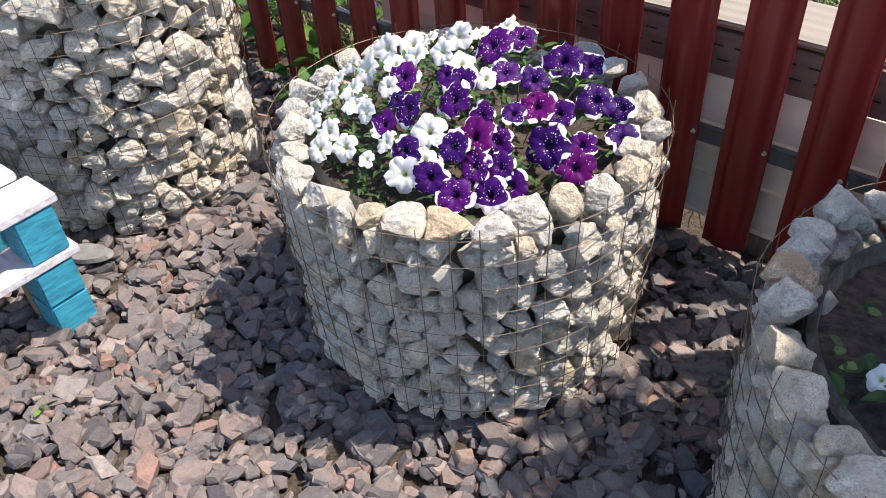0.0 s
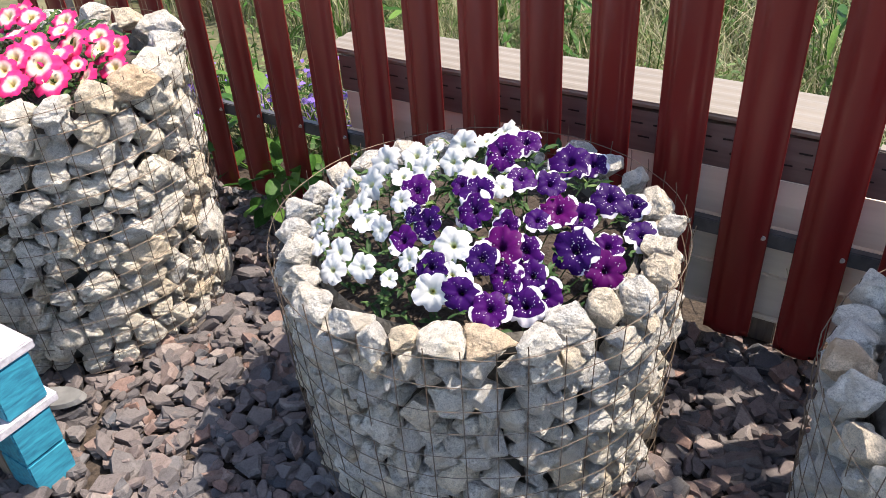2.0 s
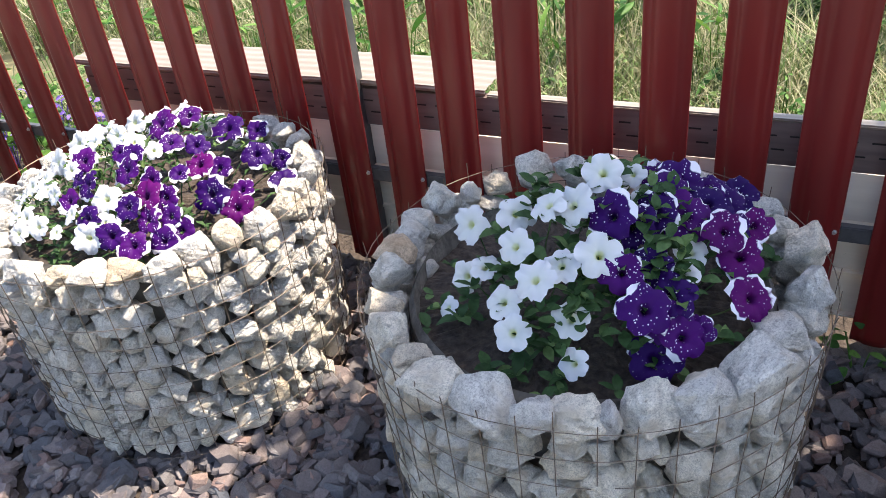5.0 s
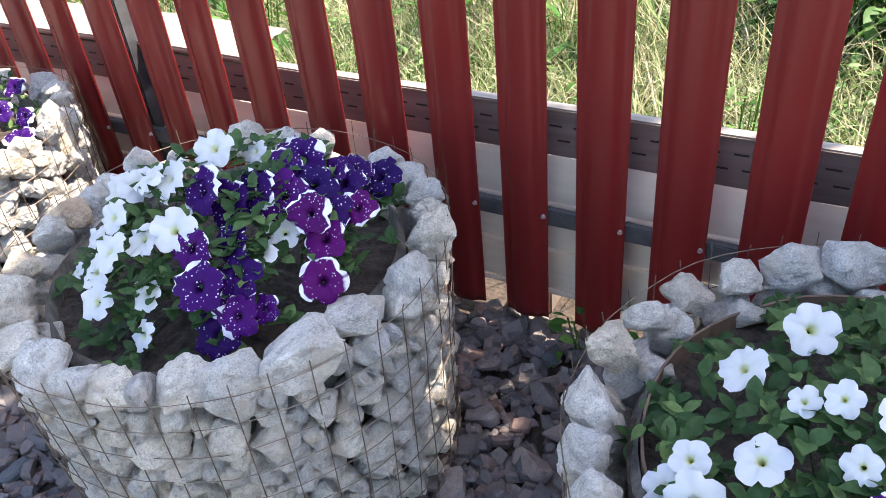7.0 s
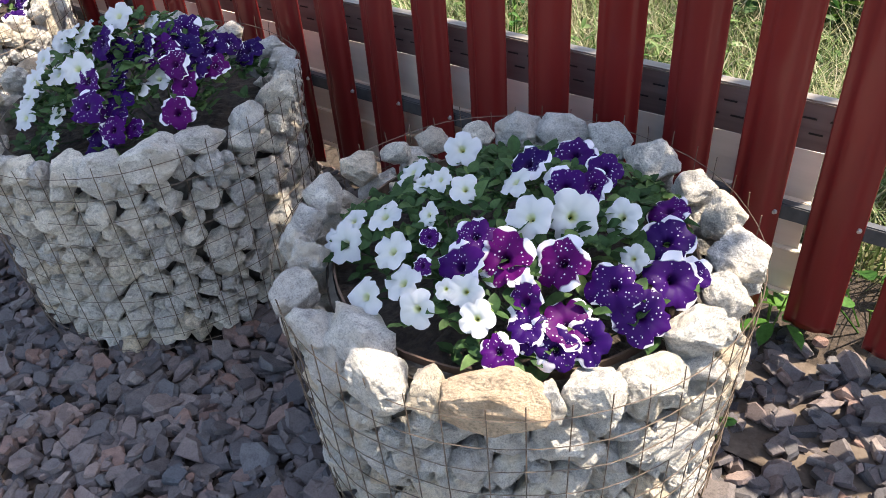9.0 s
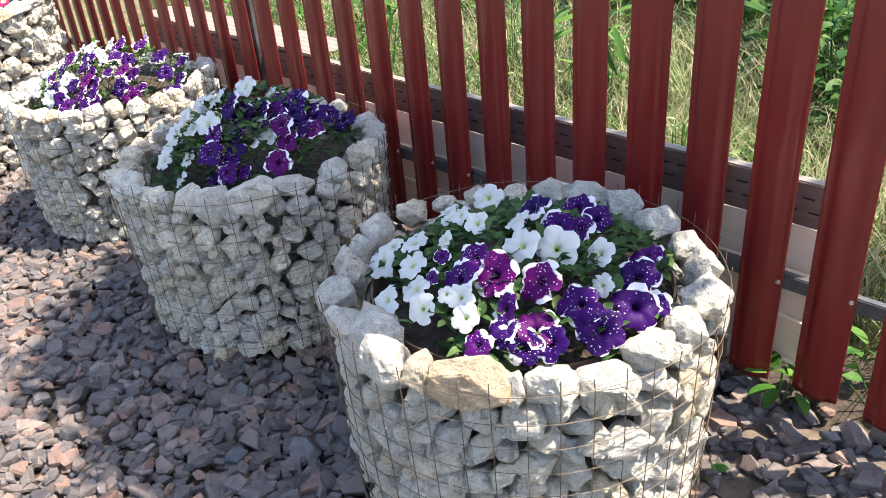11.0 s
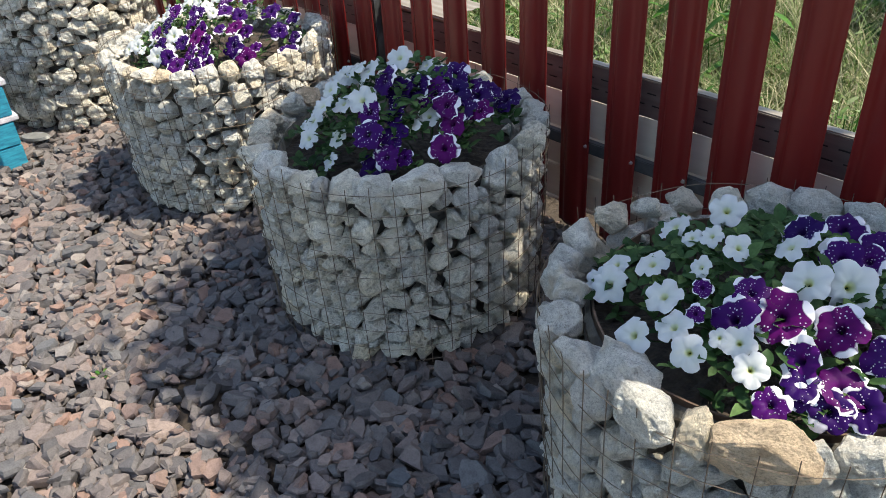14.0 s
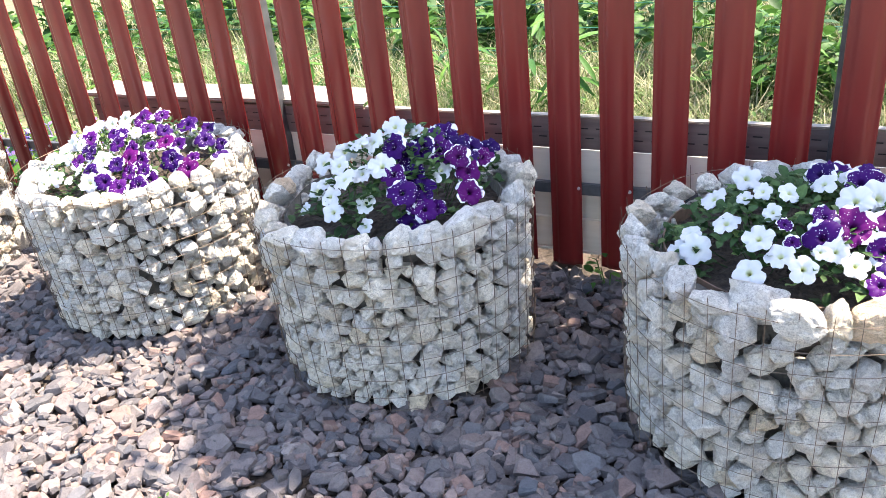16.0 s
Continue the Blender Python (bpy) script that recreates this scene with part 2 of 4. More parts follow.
def tube(points, radius, sides=5, closed=False):
    """Verts and faces of a round bar along points."""
    pts = [Vector(p) for p in points]
    n = len(pts)
    verts, faces = [], []
    for i, p in enumerate(pts):
        a = pts[(i - 1) % n] if closed or i > 0 else p
        b = pts[(i + 1) % n] if closed or i < n - 1 else p
        d = (b - a).normalized()
        u = d.orthogonal().normalized() if abs(d.z) > 0.9 else d.cross(Vector((0, 0, 1))).normalized()
        w = d.cross(u)
        rad = radius[i] if isinstance(radius, list) else radius
        for k in range(sides):
            g = 2 * math.pi * k / sides
            verts.append(p + (u * math.cos(g) + w * math.sin(g)) * rad)
    for i in range(n if closed else n - 1):
        j = (i + 1) % n
        for k in range(sides):
            l = (k + 1) % sides
            faces.append((i * sides + k, i * sides + l, j * sides + l, j * sides + k))
    if not closed:
        faces.append(tuple(range(sides - 1, -1, -1)))
        faces.append(tuple((n - 1) * sides + k for k in range(sides)))
    return verts, faces


def lathe_bm(profile, steps=48, uneven=0.0):
    """A turned shape from (radius, height) pairs."""
    bm = bmesh.new()
    rings = []
    for r, z in profile:
        rings.append([bm.verts.new((r * math.cos(a), r * math.sin(a), z + uneven * noise.noise(Vector((9 * r * math.cos(a), 9 * r * math.sin(a), z))))) for a in (2 * math.pi * k / steps for k in range(steps))])
    for p, q in zip(rings, rings[1:]):
        for k in range(steps):
            l = (k + 1) % steps
            bm.faces.new((p[k], p[l], q[l], q[k]))
    return bm


# ---- stones: broken limestone lumps of unit size, flat fracture faces with worn edges ----
def lump_mesh(seed, level=2):
    r = random.Random(seed)
    bm = bmesh.new()
    n = r.choice((9, 10, 12, 13, 15))
    for k in range(n):
        z = 1 - 2 * (k + 0.5) / n
        a = k * 2.39996 + r.uniform(-0.55, 0.55)
        z = max(-0.97, min(0.97, z + r.uniform(-0.16, 0.16)))
        q = math.sqrt(1 - z * z)
        d = Vector((q * math.cos(a), q * math.sin(a), z))
        # pushed out towards a block, so that corners stay blunt
        d *= r.uniform(0.82, 1.12)
        bm.verts.new(d * 0.5)
    bmesh.ops.convex_hull(bm, input=list(bm.verts))
    loose = [v for v in bm.verts if not v.link_faces]
    bmesh.ops.delete(bm, geom=loose, context="VERTS")
    bmesh.ops.dissolve_limit(bm, angle_limit=radians(12), verts=list(bm.verts), edges=list(bm.edges))
    bmesh.ops.bevel(bm, geom=list(bm.edges), offset=0.028, segments=1, affect="EDGES", clamp_overlap=True)
    bmesh.ops.triangulate(bm, faces=list(bm.faces))
    for _ in range(level):
        longest = [e for e in bm.edges if e.calc_length() > 0.13]
        bmesh.ops.subdivide_edges(bm, edges=longest, cuts=1)
        bmesh.ops.triangulate(bm, faces=list(bm.faces))
    off = Vector((seed * 3.1, seed * 1.7, 0))
    for v in bm.verts:
        v.co += v.co.normalized() * (0.03 * noise.noise(v.co * 3.5 + off) + 0.035 * noise.noise(v.co * 8 + off) + 0.02 * noise.noise(v.co * 19 + off))
    lo, hi = [Vector((f(v.co[i] for v in bm.verts) for i in range(3))) for f in (min, max)]
    for v in bm.verts:
        for i in range(3):
            v.co[i] = (v.co[i] - (lo[i] + hi[i]) / 2) / (hi[i] - lo[i])
    bmesh.ops.recalc_face_normals(bm, faces=list(bm.faces))
    me = bpy.data.meshes.new("stone")
    bm.to_mesh(me)
    bm.free()
    me.materials.append(LIME)
    return me


LUMPS = [lump_mesh(k) for k in range(36)]
RIMS = [lump_mesh(50 + k, 3) for k in range(20)]
TAN = []
for k in (71, 74):
    me = lump_mesh(k, 3)
    me.materials[0] = TANSTONE
    TAN.append(me)
LUMP_DATA = [([v.co.copy() for v in me.vertices], [tuple(p.vertices) for p in me.polygons]) for me in (lump_mesh(100 + k, 1) for k in range(8))]


def joined(name, placed, material, templates):
    """Many small pieces in one mesh: placed holds (template index, matrix)."""
    verts, faces = [], []
    for k, m in placed:
        vs, fs = templates[k]
        o = len(verts)
        verts.extend(m @ v for v in vs)
        faces.extend(tuple(o + i for i in f) for f in fs)
    return mesh_of(name, verts, faces, material)


def pack(circumference, z0, z1, sizes, seed, tight=0.745):
    """Irregular packing of a wall: places and radii on the unrolled side."""
    r = random.Random(seed)
    out = []
    cell = 0.06
    grid = {}
    for size, tries in sizes:
        for _ in range(tries):
            u, z = r.uniform(0, circumference), r.uniform(z0, z1)
            s = size * r.uniform(0.88, 1.15)
            i, j = int(u / cell), int(z / cell)
            n = int(circumference / cell) + 1
            ok = True
            for a in (-2, -1, 0, 1, 2):
                for b in (-2, -1, 0, 1, 2):
                    for (uu, zz, ss) in grid.get(((i + a) % n, j + b), ()):
                        du = abs(u - uu)
                        du = min(du, circumference - du)
                        if du * du * 0.8 + (z - zz) ** 2 * 1.25 < (tight * (s + ss)) ** 2:
                            ok = False
                            break
                    if not ok:
                        break
                if not ok:
                    break
            if ok:
                grid.setdefault((i % n, j), []).append((u, z, s))
                out.append((u, z, s))
    return out


# ---- gabion planters ----
def gabion(cx, cy, R, H, bed, seed, rim, label, sizes=((0.046, 50), (0.037, 600), (0.030, 3000), (0.022, 5000)), liner=0.0, soil=0.07):
    g = thing("gabion_planter", pose(cx, cy, 0), label, "planter", "round stone gabions by the fence")
    r = random.Random(seed)
    # core behind the stones; its dark colour holds the shade of the gaps
    part("rubble_core", lathe_bm([(R - 0.13, 0.0), (R - 0.110, 0.0), (R - 0.088, H - 0.05), (R - 0.10, H - 0.03), (R - 0.115, H - soil - 0.04)], 40, 0.01), CORE, g, "inner rubble fill, gap shade painted into its colour")
    rest = []
    placed = []
    for u, z, s in pack(2 * math.pi * R, 0.02, H - 0.045, sizes, seed):
        a = u / R
        placed.append((math.cos(a), math.sin(a), z, s, a))
    placed.sort(key=lambda p: p[1] - 0.25 * p[0])
    for i, (c, sn, z, s, a) in enumerate(placed):
        d = R - 0.034 - r.uniform(-0.008, 0.016) - 0.022 * (1 - z / H)
        tilt = r.uniform(-0.9, 0.9)
        m = Matrix.Translation((d * c, d * sn, z)) @ Matrix.Rotation(a, 4, "Z") @ Matrix.Rotation(tilt, 4, "X") @ Matrix.Rotation(r.uniform(-0.2, 0.2), 4, "Y") @ Matrix.Diagonal((0.058 + s * 0.55, s * 1.98 * r.uniform(0.92, 1.2), s * 1.72 * r.uniform(0.88, 1.12), 1))
        if i < 300:
            part("stone", r.choice(LUMPS), None, g, "", m)
        else:
            rest.append((r.randrange(8), m))
    if rest:
        back = part("rubble", joined("rubble", rest, LIMEJ, LUMP_DATA), None, g, "limestone rubble on the side facing the fence")
        back["kind"] = "stuff"
    # the crown of larger stones, one by one: bearing, distance from the middle, width, height
    for k, (deg, far, wide, high) in enumerate(rim):
        w, h = wide / 100, min(high / 100, 0.105) * 1.08
        at = Vector((bed[0] - cx + far / 100 * math.cos(radians(deg)), bed[1] - cy + far / 100 * math.sin(radians(deg))))
        mid, d = math.atan2(at.y, at.x), max(R - 0.10, min(at.length, R - 0.03))
        m = Matrix.Translation((d * math.cos(mid), d * math.sin(mid), H - 0.026 + h * 0.24)) @ Matrix.Rotation(mid + r.uniform(-0.25, 0.25), 4, "Z") @ Matrix.Rotation(r.uniform(-0.25, 0.25), 4, "X") @ Matrix.Rotation(r.uniform(-0.2, 0.2), 4, "Y") @ Matrix.Diagonal((min(0.105, 0.052 + 0.42 * w), w * 1.12, h, 1))
        ob = part("rim_stone", RIMS[(k * 7 + seed) % 20], None, g, "", m)
        if (seed, deg) in TANNED:
            ob.data = TAN[k % 2]
            ob["label"] = "tan weathered rim stone"
    # loose smaller lumps inside the crown
    for q in range(9):
        a = r.uniform(0, 2 * math.pi)
        d = R - 0.088 - r.uniform(0, 0.015)
        s = r.uniform(0.03, 0.055)
        m = Matrix.Translation((d * math.cos(a), d * math.sin(a), H - soil + 0.018)) @ Matrix.Rotation(r.uniform(0, 6.28), 4, "Z") @ Matrix.Diagonal((s, s * 1.2, s * 0.9, 1))
        part("rim_stone", r.choice(LUMPS), None, g, "", m)
    # soil bed
    bm = bmesh.new()
    bmesh.ops.create_circle(bm, cap_ends=True, cap_tris=True, segments=48, radius=R - 0.085)
    bmesh.ops.subdivide_edges(bm, edges=list(bm.edges), cuts=5, use_grid_fill=True)
    for v in bm.verts:
        v.co.z = H - soil + 0.02 * (1 - v.co.length / R) + 0.016 * noise.noise(v.co * 16 + Vector((seed, 0, 0))) + 0.007 * noise.noise(v.co * 60)
    part("soil", bm, SOIL, g, "dark damp potting soil")
    if liner:
        part("liner", lathe_bm([(R - 0.105, H - 0.14), (R - 0.103, H - 0.005 + liner), (R - 0.107, H - 0.005 + liner), (R - 0.109, H - 0.14)], 48, 0.006), LINER, g, "rusty brown inner liner")
    # the welded wire net
    n = 45
    Rw = R + 0.006
    top = H + 0.004
    wob = lambda a, z: Rw - 0.022 * max(0, 1 - z / H) + 0.007 * noise.noise(Vector((3 * math.cos(a), 3 * math.sin(a), z * 5 + seed)))
    for k in range(n):
        a = 2 * math.pi * k / n + r.uniform(-0.008, 0.008)
        zs = [0.0, H * 0.25, H * 0.5, H * 0.75, top, top + r.uniform(0.012, 0.04)]
        lean = r.uniform(-0.012, 0.012)
        pts = [((wob(a, z) + (lean * 0.4 if z > top else 0)) * math.cos(a + lean * z), (wob(a, z) + (lean * 0.4 if z > top else 0)) * math.sin(a + lean * z), z) for z in zs]
        part("wire", mesh_of("wire", *tube(pts, 0.00105, 4), WIRE), None, g)
    rows = int(H / 0.058)
    for k in range(rows + 1):
        z0 = top * k / rows if k else 0.012
        pts = []
        for q in range(54):
            a = 2 * math.pi * q / 54
            z = z0 + 0.006 * noise.noise(Vector((2 * math.cos(a), 2 * math.sin(a), k * 2.3 + seed)))
            pts.append(((wob(a, z) + 0.001) * math.cos(a), (wob(a, z) + 0.001) * math.sin(a), z))
        part("wire", mesh_of("wire", *tube(pts, 0.00105, 4, True), WIRE), None, g)
    return g


GAB = {"A": (-2.24, 1.05, 0.41, 0.77), "B": (-0.96, 1.185, 0.436, 0.56), "C": (0.185, 1.138, 0.440, 0.56), "D": (1.383, 1.088, 0.442, 0.56)}
# the middle of each bed, from which rim stones and blossoms are laid out
BED = {"A": (-2.24, 1.05), "B": (-0.975, 1.20), "C": (0.165, 1.17), "D": (1.365, 1.11)}
RIM = {
    "A": [(-178, 36, 9, 6), (-160, 37, 10, 7), (-142, 36, 9, 6), (-124, 37, 10, 7), (-106, 36, 11, 6), (-88, 37, 9, 7), (-70, 36, 10, 6), (-53, 37, 10, 7), (-37, 36, 9.5, 5.5), (-25, 38, 9, 6), (-10, 38, 9, 7), (4, 39, 12, 7), (21, 38, 12, 6), (39, 37, 10.5, 8), (64, 36, 14.5, 9), (92, 36, 10, 6), (112, 37, 9, 6), (130, 36, 10, 6), (148, 37, 9, 6), (165, 36, 9, 6)],
    "B": [(-170, 38, 6.5, 5.2), (-158, 38, 6.8, 6.8), (-147, 39, 6.5, 5.5), (-136, 38, 6.4, 5.5), (-121, 39, 6.2, 5.3), (-107, 42, 9.1, 6.3), (-94, 40, 7.4, 5.7), (-85, 43, 4.6, 5.9), (-78, 40, 5.9, 5.2), (-68, 40, 8.4, 5.8), (-56, 40, 9.0, 4.8), (-45, 42, 7.7, 7.1), (-35, 39, 7.3, 6.3), (-24, 39, 6.1, 7.1), (-13, 42, 7.6, 6.2), (0, 41, 7.3, 6.2), (12, 39, 6.1, 5.4), (23, 42, 5.0, 6.4), (34, 39, 7.7, 8.2), (51, 39, 6.9, 5.2), (66, 40, 7.4, 4.6), (80, 41, 7.0, 4.2), (107, 41, 9.1, 4.3), (131, 39, 9.0, 4.7), (148, 39, 7.5, 4.7), (162, 41, 8.3, 4.2), (176, 38, 6.2, 6.2)],
    "C": [(-179, 38, 6.4, 5.5), (-170, 38, 8.5, 5.4), (-157, 38, 8.6, 6.9), (-143, 40, 7.3, 5.7), (-131, 41, 8.5, 6.2), (-119, 41, 6.7, 4.5), (-108, 43, 10.6, 5.7), (-95, 43, 12.4, 6.9), (-83, 43, 6.8, 6.5), (-75, 43, 8.9, 6.2), (-68, 43, 4.2, 5.5), (-59, 43, 10.5, 7.7), (-48, 43, 10.7, 8.5), (-33, 43, 15.5, 10.5), (-17, 40, 12.1, 6.5), (1, 42, 7.5, 9.0), (17, 42, 11.1, 9.6), (31, 41, 6.5, 5.7), (41, 42, 7.2, 5.4), (53, 40, 8.0, 5.5), (66, 40, 9.0, 6.0), (96, 40, 8.0, 6.0), (110, 39, 7.8, 6.3), (123, 38, 8.2, 9.0), (137, 38, 6.3, 5.1), (149, 38, 5.2, 5.0), (161, 38, 7.6, 8.6), (173, 38, 7.0, 5.6)],
    "D": [(-167, 41, 9.2, 8.2), (-155, 43, 6.9, 5.9), (-143, 43, 5.0, 8.4), (-136, 38, 5.6, 7.4), (-123, 43, 8.4, 8.7), (-110, 41, 9.1, 5.0), (-98, 38, 12.8, 8.0), (-86, 43, 11.3, 8.3), (-76, 43, 6.2, 8.1), (-62, 42, 15.7, 9.5), (-51, 43, 4.6, 7.2), (-41, 43, 11.0, 8.1), (-29, 43, 9.8, 6.8), (-14, 41, 12.0, 9.2), (3, 41, 9.2, 7.3), (18, 41, 12.8, 8.2), (34, 40, 9.2, 9.7), (51, 39, 9.2, 7.1), (69, 38, 12.2, 8.0), (87, 38, 10.9, 8.7), (103, 38, 10.4, 7.6), (118, 38, 10.0, 7.2), (133, 38, 8.0, 5.6), (148, 38, 7.4, 5.2), (161, 41, 6.4, 4.8), (175, 41, 8.4, 6.2)],
}
TANNED = {(14, -62), (12, -56), (13, -170), (11, 4)}
gabion(*GAB["A"], BED["A"], 11, RIM["A"], "tall round gabion of pale limestone in wire net, pink petunias", ((0.070, 30), (0.050, 200), (0.039, 1500), (0.030, 4000), (0.022, 4000)))
gabion(*GAB["B"], BED["B"], 12, RIM["B"], "low round gabion of sunlit pale limestone in rusty wire net")
gabion(*GAB["C"], BED["C"], 13, RIM["C"], "low round gabion of grey limestone in wire net, shaded", soil=0.075)
gabion(*GAB["D"], BED["D"], 14, RIM["D"], "low round gabion with large pale rim stones and brown liner", liner=-0.012, soil=0.055, sizes=((0.049, 80), (0.040, 600), (0.032, 3000), (0.023, 5000)))


# ---- petunias ----
def flower_mesh(seed, size=FLOWER):
    """A five-lobed corolla with ruffled rim and a funnel below."""
    r = random.Random(seed)
    seg = 30
    ph = r.uniform(0, 6.28)
    rings = [(0.02, -0.55), (0.10, -0.42), (0.17, -0.10), (0.34, 0.04), (0.62, 0.07), (0.86, 0.04), (1.0, -0.03)]
    verts, faces = [], []
    lobes = [r.uniform(0.92, 1.07) for _ in range(5)]
    bend = [r.uniform(-0.16, 0.10) for _ in range(5)]
    for q, z in rings:
        for k in range(seg):
            a = 2 * math.pi * k / seg
            f5 = (a / (2 * math.pi) * 5) % 5
            i = int(f5)
            lob = abs(math.sin(math.pi * (f5 - i)))
            wide = 1 + q * q * (lobes[i] * (0.80 + 0.24 * lob ** 0.6) - 1)
            ruffle = q ** 3 * (0.10 * math.sin(10 * a + ph) + 0.07 * math.sin(15 * a + 2 * ph) + 1.5 * bend[i] * lob)
            fold = -0.22 * q * lob * (1 - q) + 0.025 * q * math.sin(15 * a)
            verts.append(Vector((q * wide * math.cos(a), q * wide * math.sin(a), z + ruffle + fold)) * size)
    for j in range(len(rings) - 1):
        for k in range(seg):
            l = (k + 1) % seg
            faces.append((j * seg + k, j * seg + l, (j + 1) * seg + l, (j + 1) * seg + k))
    faces.append(tuple(range(seg - 1, -1, -1)))
    return verts, faces


FLOWERS = {k: [mesh_of("flower", *flower_mesh(s + 10 * i), PETAL[k], True) for s in range(6)] for i, k in enumerate(PETAL)}


def leaf_shape(seed, length=0.045, width=0.026, rows=5):
    """An oval leaf folded along its midrib, drooping at the tip."""
    r = random.Random(seed)
    verts, faces = [], []
    droop, fold = r.uniform(0.1, 0.45), r.uniform(0.1, 0.4)
    for i in range(rows + 1):
        s = i / rows
        w = width / 2 * (math.sin(math.pi * min(1, s * 0.93 + 0.05)) ** 0.75) if i < rows else 0.0008
        z = -droop * length * s * s
        for side in (-1, 0, 1):
            verts.append(Vector((length * s, side * w, z + fold * w * abs(side) + 0.0015 * math.sin(9 * s + seed))))
    for i in range(rows):
        for k in (0, 1):
            a = i * 3 + k
            faces.append((a, a + 1, a + 4, a + 3))
    return verts, faces


LEAVES = [mesh_of("leaf", *leaf_shape(k, rng.uniform(0.032, 0.05), rng.uniform(0.019, 0.028)), LEAF, True) for k in range(10)]


def facing(p, n, spin, scale=1.0):
    q = Vector((0, 0, 1)).rotation_difference(Vector(n).normalized())
    return Matrix.Translation(p) @ q.to_matrix().to_4x4() @ Matrix.Rotation(spin, 4, "Z") @ Matrix.Scale(scale, 4)


DOME = {"A": (0.0, 0.0, 0.87, 1.0), "B": (0.0, 0.02, 0.705, 1.2), "C": (0.06, 0.0, 0.76, 1.9), "D": (0.05, -0.05, 0.715, 1.2)}


def petunias(gab, plants, leaves, seed, by_heads=0.72, narrow=1.0, fill=(0.0, 0.0, 0.3), leaf_size=1.0):
    """Plants growing in one planter. plants: (label, base x, base y, ((kind, (x, y, radius) or (x, y, height, radius) in cm ...), ...))."""
    cx, cy = BED[gab]
    R, H = GAB[gab][2:]
    shift = Vector((cx - GAB[gab][0], cy - GAB[gab][1]))
    r = random.Random(seed)
    ox, oy, z0, steep = DOME[gab]
    height = lambda x, y: max(H - 0.02, z0 - steep * ((x - ox) ** 2 + (y - oy) ** 2))
    made = []
    for label, bx, by, heads in plants:
        p = thing("petunia_plant", pose(cx + bx, cy + by, H - 0.08), label, "flowering plant", "petunias in the planters")
        made.append((p, bx, by))
        for kind, places in heads:
            for x, y, *more in places:
                x, y, big = x / 100, y / 100, more[-1] / 100
                pull = min(1.0, 0.375 / max(0.01, math.hypot(x, y)))
                x, y = x * pull, y * pull
                z = more[0] / 100 if len(more) > 1 else height(x, y) + r.uniform(-0.006, 0.006)
                n = Vector(((x - ox) * 0.9 + r.gauss(0, 0.2), (y - oy) * 0.8 - 0.50 + r.gauss(0, 0.2), 0.72))
                at = Vector((x - bx, y - by, z - H + 0.08))
                part("flower", r.choice(FLOWERS[kind]), None, p, "", facing(at, n, r.uniform(0, 6.28), big * (1.34 if kind == "violet" else 1.16 if kind == "white" else 1.2) / FLOWER))
                stalk = [at - n.normalized() * 0.016, at * 0.75 + Vector((0, 0, -0.02)), at * 0.45 + Vector((0, 0, -0.03))]
                part("stem", mesh_of("stem", *tube(stalk, 0.0016, 4), LEAF), None, p)
    spots = [(q[0] / 100, q[1] / 100) for _, _, _, hs in plants for _, ps in hs for q in ps]
    for k in range(leaves):
        if r.random() < by_heads:
            hx, hy = r.choice(spots)
            x, y = hx + r.gauss(0, 0.034), hy + r.gauss(0, 0.034) + 0.008
        else:
            d, a = fill[2] * math.sqrt(r.random()), r.uniform(0, 6.28)
            x, y = fill[0] + d * math.cos(a), fill[1] + d * math.sin(a)
        if (Vector((x, y)) + shift).length > R - 0.085:
            continue
        z = max(height(x, y) - 0.016 - abs(r.gauss(0, 0.026)), H - 0.05)
        p, bx, by = min(made, key=lambda q: (q[1] - x) ** 2 + (q[2] - y) ** 2)
        # a small whorl of leaves at a shoot's tip
        turn = r.uniform(0, 6.28)
        for w in range(r.choice((2, 3, 4, 5))):
            m = Matrix.Translation((x - bx, y - by, z - H + 0.08)) @ Matrix.Rotation(turn + w * 2.2 + r.uniform(-0.3, 0.3), 4, "Z") @ Matrix.Rotation(-r.uniform(0.0, 1.0), 4, "Y") @ Matrix.Rotation(r.uniform(-0.4, 0.4), 4, "X") @ Matrix.Scale(leaf_size * r.uniform(0.5, 1.05), 4) @ Matrix.Diagonal((1, narrow, 1, 1))
            part("leaf", r.choice(LEAVES), None, p, "", m)


